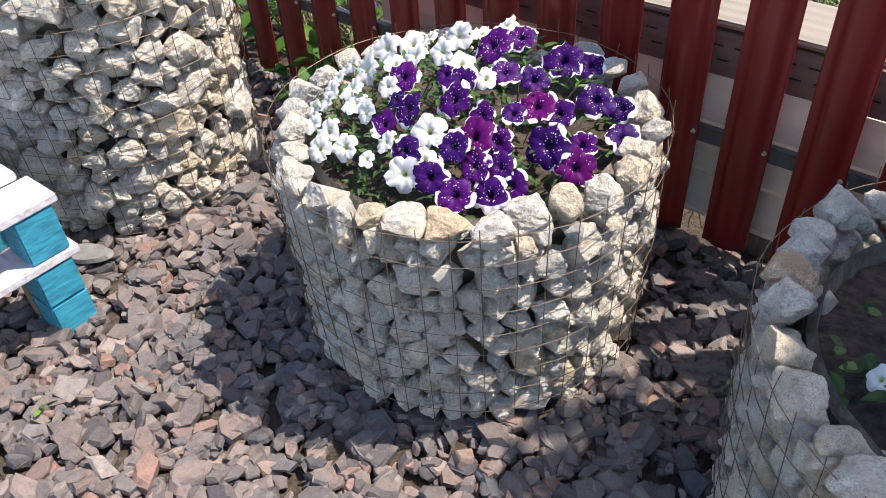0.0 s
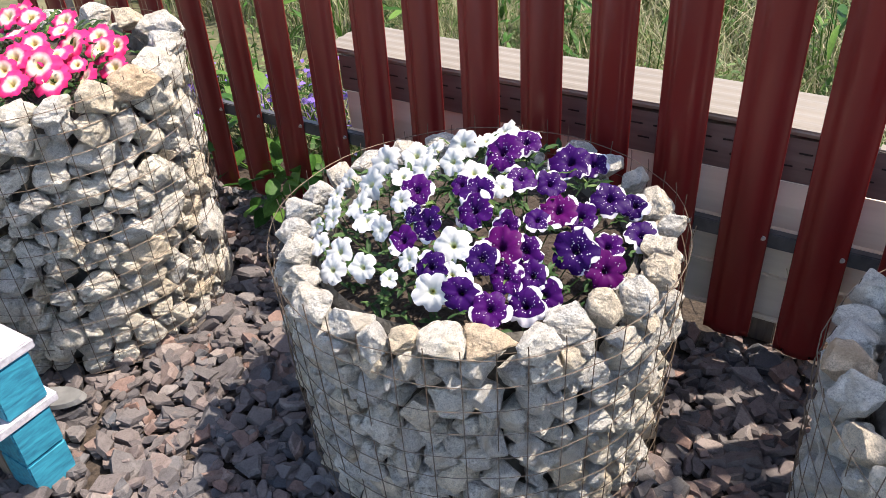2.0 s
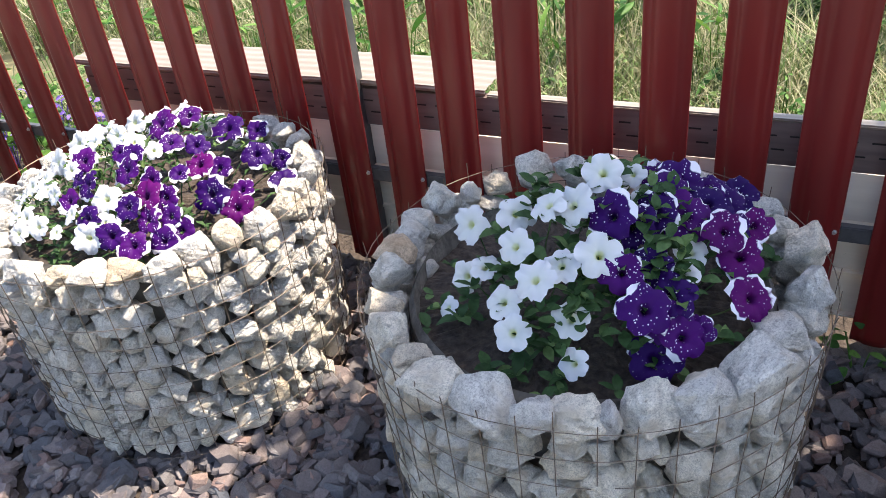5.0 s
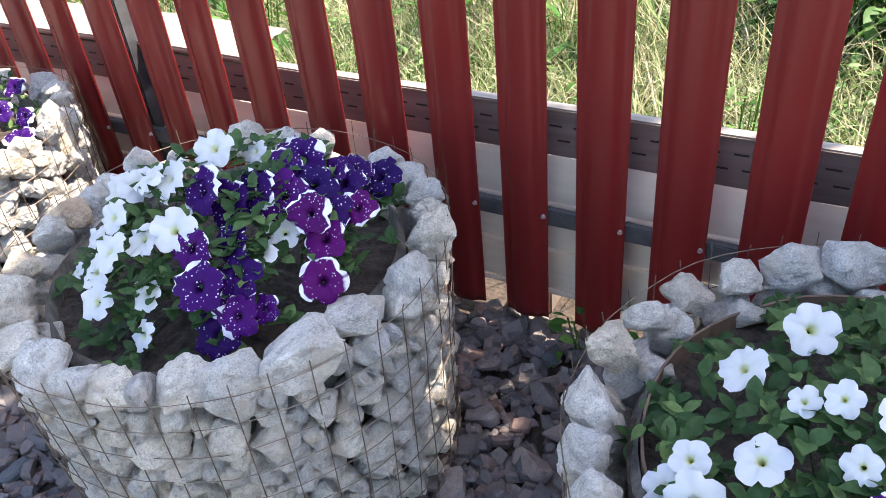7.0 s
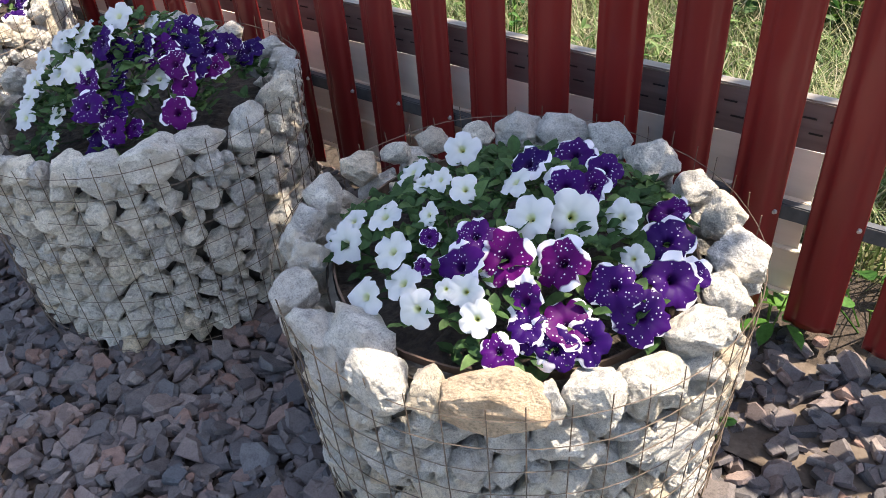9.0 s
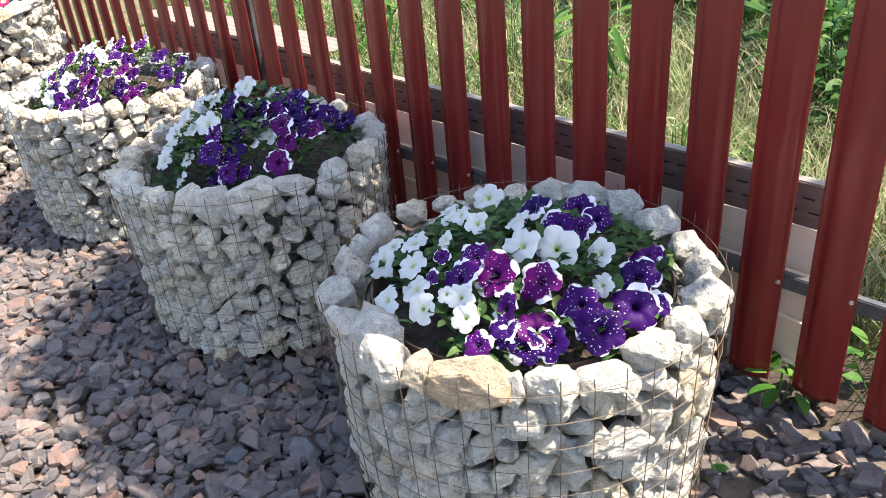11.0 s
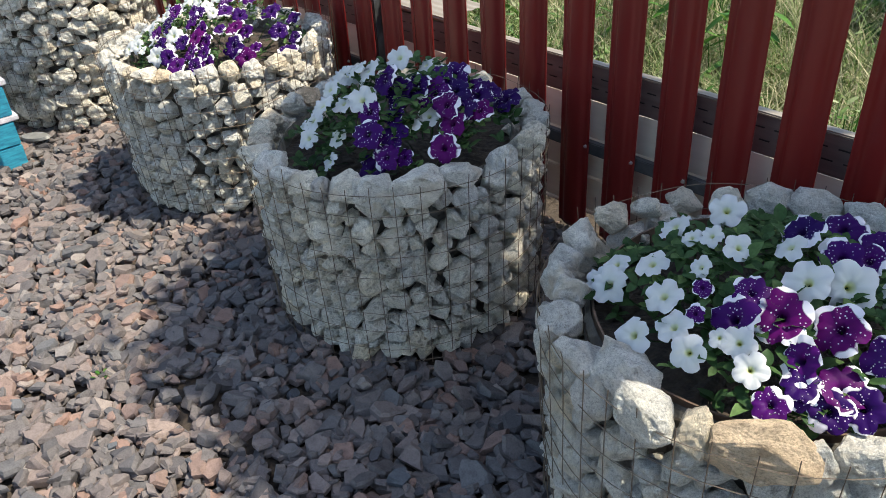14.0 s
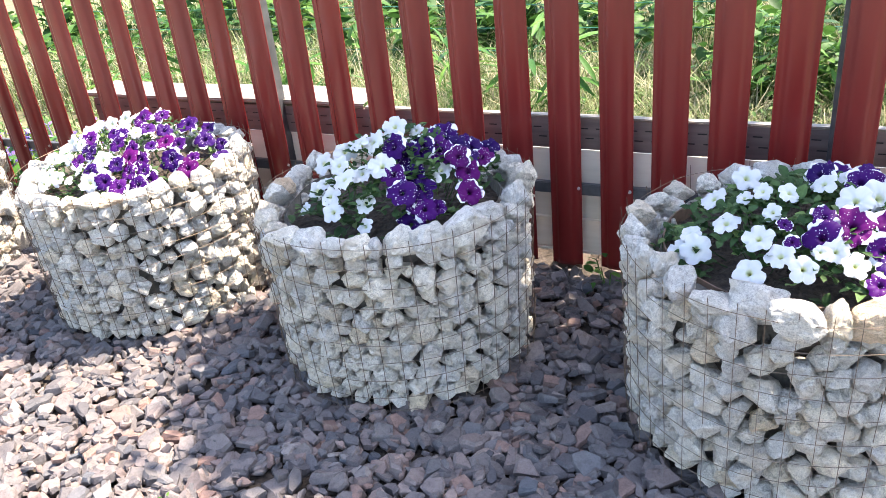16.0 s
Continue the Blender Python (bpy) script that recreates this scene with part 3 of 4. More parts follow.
petunias("B", [
    ("white petunia in full bloom in the sunlit planter", -0.13, -0.12, (("white", ((-5, 5, 3.2), (-9, 0, 2.4), (-13, -1, 2.9), (-22, 0, 3.1), (-2, -4, 2.6), (-7, -7, 2.6), (-11, -9, 2.3), (3, -4, 2.6), (10, -5, 2.0), (-19, -10, 3.0), (-32, -2, 2.3), (-30, -9, 2.4), (-18, -16, 2.8), (-13, -20, 2.7), (-23, -19, 2.4), (-28, -19, 2.2), (-8, -22, 2.4), (-23, -24, 2.4), (-16, -26, 3.0), (-15, -30, 2.7), (-8, -29, 2.6), (-1, -30, 1.7), (1, -26, 2.3), (8, -21, 3.2), (8, -29, 3.1), (10, -25, 2.1), (-7, -16, 2.1), (-2, 18, 3.0), (-1, 8, 2.2), (-27, -14, 2.4))),)),
    ("purple speckled petunia with white margins, beside white one", 0.12, 0.02, (("purple", ((5, 4, 3.7), (6, 13, 3.0), (15, 16, 3.9), (17, 24, 3.0), (12, -1, 2.7), (17, 2, 2.6), (-5, -13, 2.9), (3, -9, 2.0), (7, -9, 3.0), (8, -13, 3.5), (1, -19, 3.2), (-3, -18, 1.9), (-2, -23, 2.6), (26, 12, 3.4), (30, 16, 2.6))), ("magenta", ((21, -3, 3.3),)))),
    ("deep purple speckled petunia at the planter's sunny front", 0.20, -0.16, (("purple", ((34, 10, 3.4), (19, -8, 2.2), (25, -1, 2.8), (15, -13, 2.4), (20, -15, 3.0), (19, -21, 2.9), (14, -21, 3.0), (6, -26, 2.7), (13, -27, 3.1), (19, -27, 3.2), (24, -23, 3.2), (26, -19, 3.0), (27, -8, 3.8), (31, -2, 2.9), (23, -18, 2.5))), ("magenta", ((33, -7, 3.3), (16, -17, 3.7))))),
], 330, 21, 0.62, 0.62, (0.05, 0.05, 0.30), 0.85)
petunias("C", [
    ("white petunia with open blossoms in dark soil, shaded", -0.06, -0.10, (("white", ((5, -2, 76, 3.4), (2, -11, 74, 3.5), (-2, -12, 74, 2.9), (-9, -10, 70, 3.2), (-20, -7, 64, 3.3), (-6, -19, 69, 2.9), (-13, -17, 62, 2.7), (-17, -17, 59, 2.9), (-19, -22, 55, 1.9), (0, -26, 68, 3.2), (3, -21, 68, 2.8), (9, -19, 70, 3.5), (-6, -26, 62, 2.9), (-3, -30, 59, 3.0), (6, -26, 61, 3.2), (8, -31, 56, 2.5), (22, -7, 65, 2.7), (21, -13, 64, 3.2), (13, -1, 71, 2.7), (9, 4, 73, 2.2))),)),
    ("dark violet speckled petunia in the shaded planter", 0.16, -0.04, (("violet", ((9, -11, 73, 3.5), (12, -9, 70, 3.3), (20, -3, 70, 3.7), (17, 7, 71, 3.5), (26, 18, 63, 3.6), (21, 9, 68, 3.1), (13, -20, 68, 2.9), (18, -25, 65, 3.4), (21, -19, 64, 3.4), (21, -22, 61, 3.0), (20, -26, 56, 3.4), (26, -20, 59, 2.0), (12, 10, 70, 2.6), (23, 15, 66, 2.8), (16, 2, 72, 3.0), (27, 0, 67, 3.2), (15, -5, 71, 3.2), (23, 2, 70, 3.2), (17, -15, 67, 2.8), (24, -24, 60, 2.8), (25, 8, 67, 3.0))), ("magenta", ((27, -5, 69, 3.2), (30, -6, 65, 3.5), (33, -12, 61, 3.4), (31, 3, 66, 3.0))))),
], 300, 22, 0.82, 1.0, (0.07, -0.02, 0.22))
petunias("D", [
    ("white petunia with lush green leaves, half shaded", -0.06, -0.08, (("white", ((-13, 4, 3.2), (-20, -3, 2.9), (-12, -10, 1.8), (-8, -10, 1.9), (-2, -11, 2.5), (-15, -18, 3.0), (-5, -18, 2.0), (-23, -18, 2.4), (-21, -23, 3.2), (-25, -21, 2.6), (-7, -26, 3.1), (-2, -30, 3.0), (-8, -33, 3.1), (3, -33, 2.8), (13, -31, 2.6), (9, -28, 2.4), (6, -29, 1.6), (12, -13, 3.4), (17, -8, 3.9), (23, -2, 3.0), (5, -6, 2.8), (10, -1, 1.9), (28, -8, 2.0))),)),
    ("purple starry petunia with white-edged petals at the front", 0.20, -0.14, (("purple", ((4, 0, 3.3), (7, 12, 3.7), (13, -3, 3.3), (16, 1, 2.8), (15, 8, 3.0), (6, -20, 2.8), (6, -25, 3.6), (18, -25, 3.2), (20, -28, 2.6), (21, -29, 2.0), (18, -33, 2.7), (25, -28, 3.1), (29, -25, 3.3), (27, 9, 3.2), (30, 1, 3.9), (34, -5, 4.1), (36, -1, 2.4), (-2, -22, 1.6), (0, -27, 1.6))), ("violet", ((28, -15, 3.2), (33, -15, 3.6))), ("magenta", ((12, -21, 4.0), (20, -17, 3.8), (25, -24, 3.7))))),
], 470, 23, 0.38, 1.0, (-0.04, 0.06, 0.33))
petunias("A", [
    ("pink petunia with pale throats in the tall planter", 0.14, -0.04, (("pink", ((-2, 2, 3.6), (3, 5, 3.2), (16, -10, 3.7), (16, -4, 3.0), (21, -3, 4.0), (20, 3, 4.4), (24, 8, 3.5), (20, 11, 3.1), (23, 13, 2.9), (22, -8, 4.3), (27, -9, 4.0), (30, -3, 4.2), (30, 6, 3.2), (26, -1, 2.2), (22, -16, 3.2), (17, -14, 3.0), (14, 5, 2.8), (8, -20, 3.4), (-4, -16, 3.2), (8, -3, 3.4), (-8, -24, 3.2), (2, -27, 3.4), (-12, -8, 3.4), (9, 10, 3.2), (-6, 8, 3.2), (8, -12, 3.4), (-14, 2, 3.2))),)),
], 190, 24, 0.6, 0.6, (0.05, 0.0, 0.28))


# ---- ground ----
def sheet(name, x0, x1, y0, y1, z, nx, ny, uneven, material, label, seed=0):
    verts, faces = [], []
    for j in range(ny + 1):
        for i in range(nx + 1):
            x, y = x0 + (x1 - x0) * i / nx, y0 + (y1 - y0) * j / ny
            verts.append((x, y, z + uneven * noise.noise(Vector((x * 2.3, y * 2.3, seed)))))
    for j in range(ny):
        for i in range(nx):
            a = j * (nx + 1) + i
            faces.append((a, a + 1, a + nx + 2, a + nx + 1))
    return tagged(new(name, mesh_of(name, verts, faces, material, True)), label, "ground", kind="structure")


sheet("ground", -400, 400, -400, 400, -0.06, 40, 40, 0.0, EARTH, "garden earth with sparse grass reaching far")
sheet("gravel_bed", -5.0, 4.0, -3.2, 2.05, -0.03, 60, 40, 0.012, SOIL, "dark earth under the slate gravel")
sheet("dirt_patch", 1.70, 2.62, 1.29, 1.66, -0.014, 40, 18, 0.024, DRYSOIL, "trodden dry brown earth beside the fence", 5)
sheet("garden_bed", -7.0, 6.0, 2.052, 12.0, -0.035, 60, 60, 0.03, EARTH, "earth behind the fence with grass roots", 3)


def chip_shape(seed):
    """A broken slate chip of unit size, open below: split faces, one or two long straight edges."""
    r = random.Random(seed)
    n = r.choice((4, 5, 5, 6, 6, 7))
    ang = sorted(2 * math.pi * (k + r.uniform(-0.36, 0.36)) / n for k in range(n))
    rad = [r.uniform(0.38, 0.60) for _ in range(n)]
    out = r.uniform(0.55, 1.0)
    low = [Vector((q * math.cos(a) * 0.92, out * q * math.sin(a) * 0.92, -0.5)) for a, q in zip(ang, rad)]
    mid = [Vector((q * math.cos(a), out * q * math.sin(a), r.uniform(-0.15, 0.34))) for a, q in zip(ang, rad)]
    tx, ty = r.uniform(-0.55, 0.55), r.uniform(-0.55, 0.55)
    side = r.uniform(0, 6.28)
    cut = Vector((math.cos(side), math.sin(side), 0)) * r.uniform(0.0, 0.09)
    top = [Vector((0.80 * v.x, 0.80 * v.y, 0)) - cut for v in mid]
    for v in top:
        v.z = 0.44 + tx * v.x + ty * v.y + r.uniform(-0.02, 0.02)
    faces = []
    for k in range(n):
        l = (k + 1) % n
        faces.append((k, l, n + l, n + k))
        faces.append((n + k, n + l, 2 * n + l, 2 * n + k))
    faces.append(tuple(range(2 * n, 3 * n)))
    return low + mid + top, faces


CHIPS = [chip_shape(k) for k in range(60)]


def scatter_gravel(x0, x1, y0, y1, per_m2, seed, size=(0.026, 0.066)):
    r = random.Random(seed)
    placed = []
    for _ in range(int((x1 - x0) * (y1 - y0) * per_m2)):
        x, y = r.uniform(x0, x1), r.uniform(y0, y1)
        if any((x - c[0]) ** 2 + (y - c[1]) ** 2 < (c[2] - 0.06) ** 2 for c in GAB.values()):
            continue
        if x > 1.72 and y > 1.30 + 0.06 * math.sin(9 * x) and r.random() < 0.45:
            continue
        s = r.uniform(*size) if r.random() < 0.88 else r.uniform(size[1], size[1] * 1.4)
        th = s * r.uniform(0.22, 0.50)
        m = Matrix.Translation((x, y, r.uniform(-0.026, 0.010))) @ Matrix.Rotation(r.uniform(0, 6.28), 4, "Z") @ Matrix.Rotation(r.gauss(0, 0.30), 4, "X") @ Matrix.Rotation(r.gauss(0, 0.30), 4, "Y") @ Matrix.Diagonal((s * 1.15, s, th, 1))
        placed.append((r.randrange(60), m))
    return placed


chips = scatter_gravel(-2.9, 2.6, -0.75, 1.74, 1650, 5)
chips += scatter_gravel(-4.6, -2.9, -1.6, 1.62, 300, 6, (0.05, 0.085)) + scatter_gravel(2.6, 3.6, -1.6, 1.62, 300, 7, (0.05, 0.085)) + scatter_gravel(-2.9, 2.6, -1.6, -0.75, 300, 8, (0.05, 0.085))
tagged(new("gravel", joined("gravel", chips, SLATE, CHIPS)), "loose purple-brown slate gravel covering the ground", "gravel", kind="stuff")

# ---- fence of wine-red metal pickets ----
FENCE_Y, PITCH, FENCE_H = 1.680, 0.1815, 1.24


def picket_mesh():
    """A pressed steel picket: rolled edges, two flanges and a rounded middle rib."""
    half = [(0.0, 0.0), (0.014, 0.0004), (0.024, 0.0022), (0.031, 0.006), (0.036, 0.0115), (0.043, 0.0135), (0.0515, 0.0145), (0.0565, 0.0130), (0.0585, 0.0165), (0.0570, 0.0200), (0.053, 0.0200)]
    outer = [(-x, y) for x, y in reversed(half[1:])] + half
    back = [(x * 0.955, y + 0.0022) for x, y in outer[1:-1]]
    loop = outer + back[::-1]
    n = len(loop)
    zs = [0.0, 0.02, FENCE_H * 0.5, FENCE_H - 0.075, FENCE_H - 0.05]
    verts, faces = [], []
    for j, z in enumerate(zs):
        for x, y in loop:
            arch = 0.045 * (1 - (x / 0.057) ** 2) if j == 4 else 0
            verts.append((x, y, z + arch))
    for j in range(len(zs) - 1):
        for k in range(n):
            l = (k + 1) % n
            faces.append((j * n + k, j * n + l, (j + 1) * n + l, (j + 1) * n + k))
    faces.append(tuple(range(n - 1, -1, -1)))
    return mesh_of("picket", verts, faces, PAINT, True)


def screw_bm():
    bm = bmesh.new()
    bmesh.ops.create_cone(bm, cap_ends=True, segments=6, radius1=0.0045, radius2=0.0045, depth=0.006, matrix=Matrix.Rotation(math.pi / 2, 4, "X"))
    bmesh.ops.create_cone(bm, cap_ends=True, segments=12, radius1=0.007, radius2=0.007, depth=0.0016, matrix=Matrix.Translation((0, 0.003, 0)) @ Matrix.Rotation(math.pi / 2, 4, "X"))
    return bm


fence = thing("picket_fence", pose(0, FENCE_Y, 0), "wine-red metal picket fence on dark steel rails", "fence")
PICKET = picket_mesh()
me = bpy.data.meshes.new("screw")
bm = screw_bm()
bm.to_mesh(me)
bm.free()
me.materials.append(SCREW)
SCREWS = me
for k in range(-20, 17):
    x = 0.398 + PITCH * k
    r = random.Random(k)
    p = part("picket", PICKET, None, fence, "", pose(x + r.uniform(-0.003, 0.003), 0, 0.05 + r.uniform(-0.006, 0.006), 0, r.uniform(-0.25, 0.25), r.uniform(-1.5, 1.5)))
    part("screw", SCREWS, None, p, "", pose(0.047, 0.0115, 0.31))
for z in (0.355, 1.17):
    rail = part("rail", box_bm(7.2, 0.024, 0.042, 0.003), STEEL, fence, "dark grey square rail", pose(0, 0.034, z))
for x in (-3.1, -0.691, 1.445, 3.4):
    part("post", box_bm(0.055, 0.055, 1.22, 0.004), STEEL, fence, "dark grey steel post", pose(x, 0.078, 0.60))

# ---- long siding panels stored behind the fence ----
def panel_bm(length, depth, height, ribs, wave=0.0, seed=0, lip=0.0):
    """A thin ribbed vinyl sheet lying lengthwise, its front edge turned down."""
    prof = []
    for k in range(ribs * 4 + 1):
        s = k / (ribs * 4)
        prof.append((s * depth, (0.003 if depth > 0.1 else 0.001) * (1 if (k // 2) % 2 else 0)))
    front = [(0.0, -height), (-0.003, -height * 0.5), (0.0, -0.004)]
    if lip:
        front = [(-lip, -height - 0.004), (-lip, -height + 0.006), (0.0, -height + 0.010), (-0.003, -height * 0.55), (0.001, -height * 0.5), (0.0, -0.004)]
    prof = front + prof
    bm = bmesh.new()
    rows = []
    for i in range(37):
        x = -length / 2 + length * i / 36
        lift = wave * noise.noise(Vector((x * 1.3, seed, 0)))
        rows.append([(bm.verts.new((x, y, z + lift)), bm.verts.new((x, y + 0.0018, z + lift - 0.002))) for y, z in prof])
    for a, b in zip(rows, rows[1:]):
        for k in range(len(prof) - 1):
            bm.faces.new((a[k][0], b[k][0], b[k + 1][0], a[k + 1][0]))
            bm.faces.new((a[k][1], a[k + 1][1], b[k + 1][1], b[k][1]))
    for row in (rows[0], rows[-1]):
        for k in range(len(prof) - 1):
            bm.faces.new((row[k][0], row[k + 1][0], row[k + 1][1], row[k][1]))
    for k in range(36):
        bm.faces.new((rows[k][0][0], rows[k][0][1], rows[k + 1][0][1], rows[k + 1][0][0]))
        bm.faces.new((rows[k][-1][0], rows[k + 1][-1][0], rows[k + 1][-1][1], rows[k][-1][1]))
    bmesh.ops.recalc_face_normals(bm, faces=bm.faces)
    return bm


def siding(z, height, depth, x, length, y, material, label, slots=False, wave=0.006, seed=0):
    t = thing("siding_panel", pose(x, y, z), label, "siding panel", "stack of long vinyl panels")
    part("sheet", panel_bm(length, depth, height, 5 if depth > 0.1 else 1, wave, seed, 0.0), material, t)
    if height > 0.115:
        part("bottom_lip", box_bm(length, 0.016, 0.009, 0.002), material, t, "", pose(0, -0.009, -height - 0.002))
    if slots:
        r = random.Random(seed)
        for k in range(int(length / 0.058)):
            # no hole is cut: a dark bar on the sheet paints each slot's shadow
            bm = box_bm(0.030, 0.0022, 0.0035, 0.0)
            if k == 0:
                me = bpy.data.meshes.new("nail_slot")
                bm.to_mesh(me)
                me.materials.append(SLOT)
            bm.free()
            part("nail_slot", me, None, t, "", pose(-length / 2 + 0.03 + 0.058 * k, -0.0038, -height * 0.30))
            part("nail_slot", me, None, t, "", pose(-length / 2 + 0.05 + 0.058 * k, -0.0042, -height * 0.62))
    return t


# from the ground up: bearers, cream sheets, a brown one, a beige one on top
for x in (-1.45, -0.45, 0.55, 1.5):
    part_bm = box_bm(0.10, 0.26, 0.09, 0.004, 0.001, 3)
    ob = part("timber_bearer", part_bm, BAREWOOD, None, "", pose(x, 1.93, 0.012))
    tagged(ob, "grey wooden bearer under the stacked panels", "timber")
siding(0.185, 0.125, 0.035, 0.0, 3.55, 1.800, CREAM, "cream vinyl siding panel lying at the bottom of the stack", False, 0.004, 1)
siding(0.335, 0.135, 0.035, 0.01, 3.52, 1.792, CREAM, "cream vinyl siding panel in the stack, ends ribbed", False, 0.004, 2)
siding(0.478, 0.130, 0.035, 0.0, 3.55, 1.783, CREAM, "cream vinyl siding panel with wood grain in the stack", False, 0.004, 3)
siding(0.598, 0.112, 0.035, 0.02, 3.60, 1.772, BROWN, "dark brown siding panel with slotted nailing strip", True, 0.004, 4)
siding(0.622, 0.016, 0.21, -1.05, 1.55, 1.768, BEIGE, "sunlit beige siding panel on top of the stack", False, 0.010, 5)
siding(0.608, 0.008, 0.028, 0.78, 2.10, 1.770, BEIGE, "narrow beige siding offcut lying on the stack", False, 0.005, 6)


# ---- blue and white pallet seat ----
def pallet_seat(x, y):
    """Boards along y on blocks at their ends; x, y: the outer corner of the boards."""
    t = thing("pallet_seat", pose(x, y, 0), "pallet seat of whitewashed boards on turquoise painted blocks", "pallet")
    lane = (-0.065, -0.52, -0.98)
    for i, dx in enumerate(lane):
        for k, dy in enumerate((-0.075, -0.52, -0.97)):
            for z0, z1, off in ((0.0, 0.103, 0.0), (0.106, 0.212, 0.0), (0.238, 0.368, 0.008)):
                if i and k:
                    continue
                part("block", box_bm(0.105, 0.10, z1 - z0, 0.004, 0.0012, k + 5 * i), BLUE, t, "turquoise painted wooden block with cracks", pose(dx + 0.006, dy + off, (z0 + z1) / 2, 0, 0, (i + k) * 0.7))
        for z in (0.225, 0.382):
            part("board", box_bm(0.128, 1.08, 0.024, 0.003, 0.0014, i), PALE, t, "whitewashed rough board", pose(dx, -0.54 + 0.01 * i, z, 0, 0, 0.25))
    for k, dy in enumerate((-0.085, -0.30, -0.52, -0.74, -0.96)):
        part("board", box_bm(0.94, 0.115, 0.022, 0.003, 0.0014, 20 + k), PALE, t, "whitewashed rough cross board", pose(-0.60, dy, 0.406, 0, 0, 0.4))
    part("leg", box_bm(0.045, 0.05, 0.212, 0.003, 0.001, 2), BAREWOOD, t, "bare grey wooden leg", pose(-0.14, -0.10, 0.106))
    return t


pallet_seat(-1.712, 0.572)

# a flat scrap of grey plastic at the tall planter's foot
bm = bmesh.new()
bmesh.ops.create_circle(bm, cap_ends=True, segments=20, radius=0.09)
bmesh.ops.scale(bm, vec=(1.0, 0.42, 1), verts=bm.verts)
g = bmesh.ops.extrude_face_region(bm, geom=list(bm.faces))
for v in g["geom"]:
    if isinstance(v, bmesh.types.BMVert):
        v.co.z += 0.012
        v.co.xy *= 0.9
tagged(part("plastic_scrap", bm, RUBBER, None, "", pose(-1.95, 0.66, 0.022, 4, -6, 25)), "flat grey plastic scrap by the tall gabion", "scrap")


# ---- plants behind and under the fence ----
def blades(x0, x1, y0, y1, count, h0, h1, seed, base=-0.03, width=0.005):
    r = random.Random(seed)
    verts, faces = [], []
    tufts = [(r.uniform(x0, x1), r.uniform(y0, y1)) for _ in range(count // 9)]
    for _ in range(count):
        tx, ty = r.choice(tufts)
        x, y = tx + r.gauss(0, 0.035), ty + r.gauss(0, 0.035)
        h = r.uniform(h0, h1)
        a = r.uniform(0, 6.28)
        bend = r.uniform(0.15, 1.0) * h
        w = width * r.uniform(0.6, 1.5)
        d, s = Vector((math.cos(a), math.sin(a), 0)), Vector((-math.sin(a), math.cos(a), 0))
        o = len(verts)
        for q, ww in ((0, 1.0), (0.5, 0.8), (0.85, 0.5)):
            c = Vector((x, y, base + h * q * (1 - 0.15 * q))) + d * bend * q * q
            verts += [c + s * w * ww, c - s * w * ww]
        verts.append(Vector((x, y, base + h * 0.86)) + d * bend * 1.15)
        faces += [(o, o + 1, o + 3, o + 2), (o + 2, o + 3, o + 5, o + 4), (o + 4, o + 5, o + 6)]
    return verts, faces


def grass(x0, x1, y0, y1, count, h0, h1, seed, label, width=0.005):
    tagged(new("grass", mesh_of("grass", *blades(x0, x1, y0, y1, count, h0, h1, seed, width=width), GRASS)), label, "grass", kind="stuff")


grass(-2.6, 3.2, 2.02, 3.4, 26000, 0.08, 0.34, 31, "pale dry meadow grass behind the fence", 0.0026)
grass(-5.0, 3.4, 3.2, 5.6, 26000, 0.14, 0.46, 32, "mixed green and straw-coloured grass", 0.0036)
grass(-6.5, 3.2, 5.4, 8.5, 9000, 0.25, 0.6, 33, "taller green grass at the garden's end", 0.008)


def leafy_clump(x, y, z, count, radius, height, size, seed, material, name="weed", label="", category="plant", wide=0.6):
    """A broad-leaved plant: leaves on short arching stems round one root."""
    r = random.Random(seed)
    verts, faces = [], []
    shapes = [leaf_shape(seed + k, 1.0, wide, 4) for k in range(4)]
    t = thing(name, pose(x, y, z), label, category)
    sv, sf = [], []
    for k in range(count):
        a, d = r.uniform(0, 6.28), radius * math.sqrt(r.random())
        h = height * (1 - 0.5 * (d / radius) ** 2) * r.uniform(0.35, 1.0)
        s = size * r.uniform(0.6, 1.25)
        m = Matrix.Translation((d * math.cos(a), d * math.sin(a), h)) @ Matrix.Rotation(a + r.gauss(0, 0.7), 4, "Z") @ Matrix.Rotation(r.uniform(-0.9, 0.5), 4, "Y") @ Matrix.Rotation(r.gauss(0, 0.4), 4, "X") @ Matrix.Scale(s, 4)
        vs, fs = shapes[k % 4]
        o = len(verts)
        verts.extend(m @ v for v in vs)
        faces.extend(tuple(o + i for i in f) for f in fs)
        if k % 4 == 0:
            tv, tf = tube([(0.3 * d * math.cos(a), 0.3 * d * math.sin(a), -0.02), (0.75 * d * math.cos(a), 0.75 * d * math.sin(a), h * 0.6), (d * math.cos(a), d * math.sin(a), h)], 0.0025, 4)
            o = len(sv)
            sv.extend(tv)
            sf.extend(tuple(o + i for i in f) for f in tf)
    part("foliage", mesh_of("foliage", verts, faces, material, True), None, t)["kind"] = "stuff"
    part("stem", mesh_of("stem", sv, sf, material), None, t)["kind"] = "stuff"
    return t


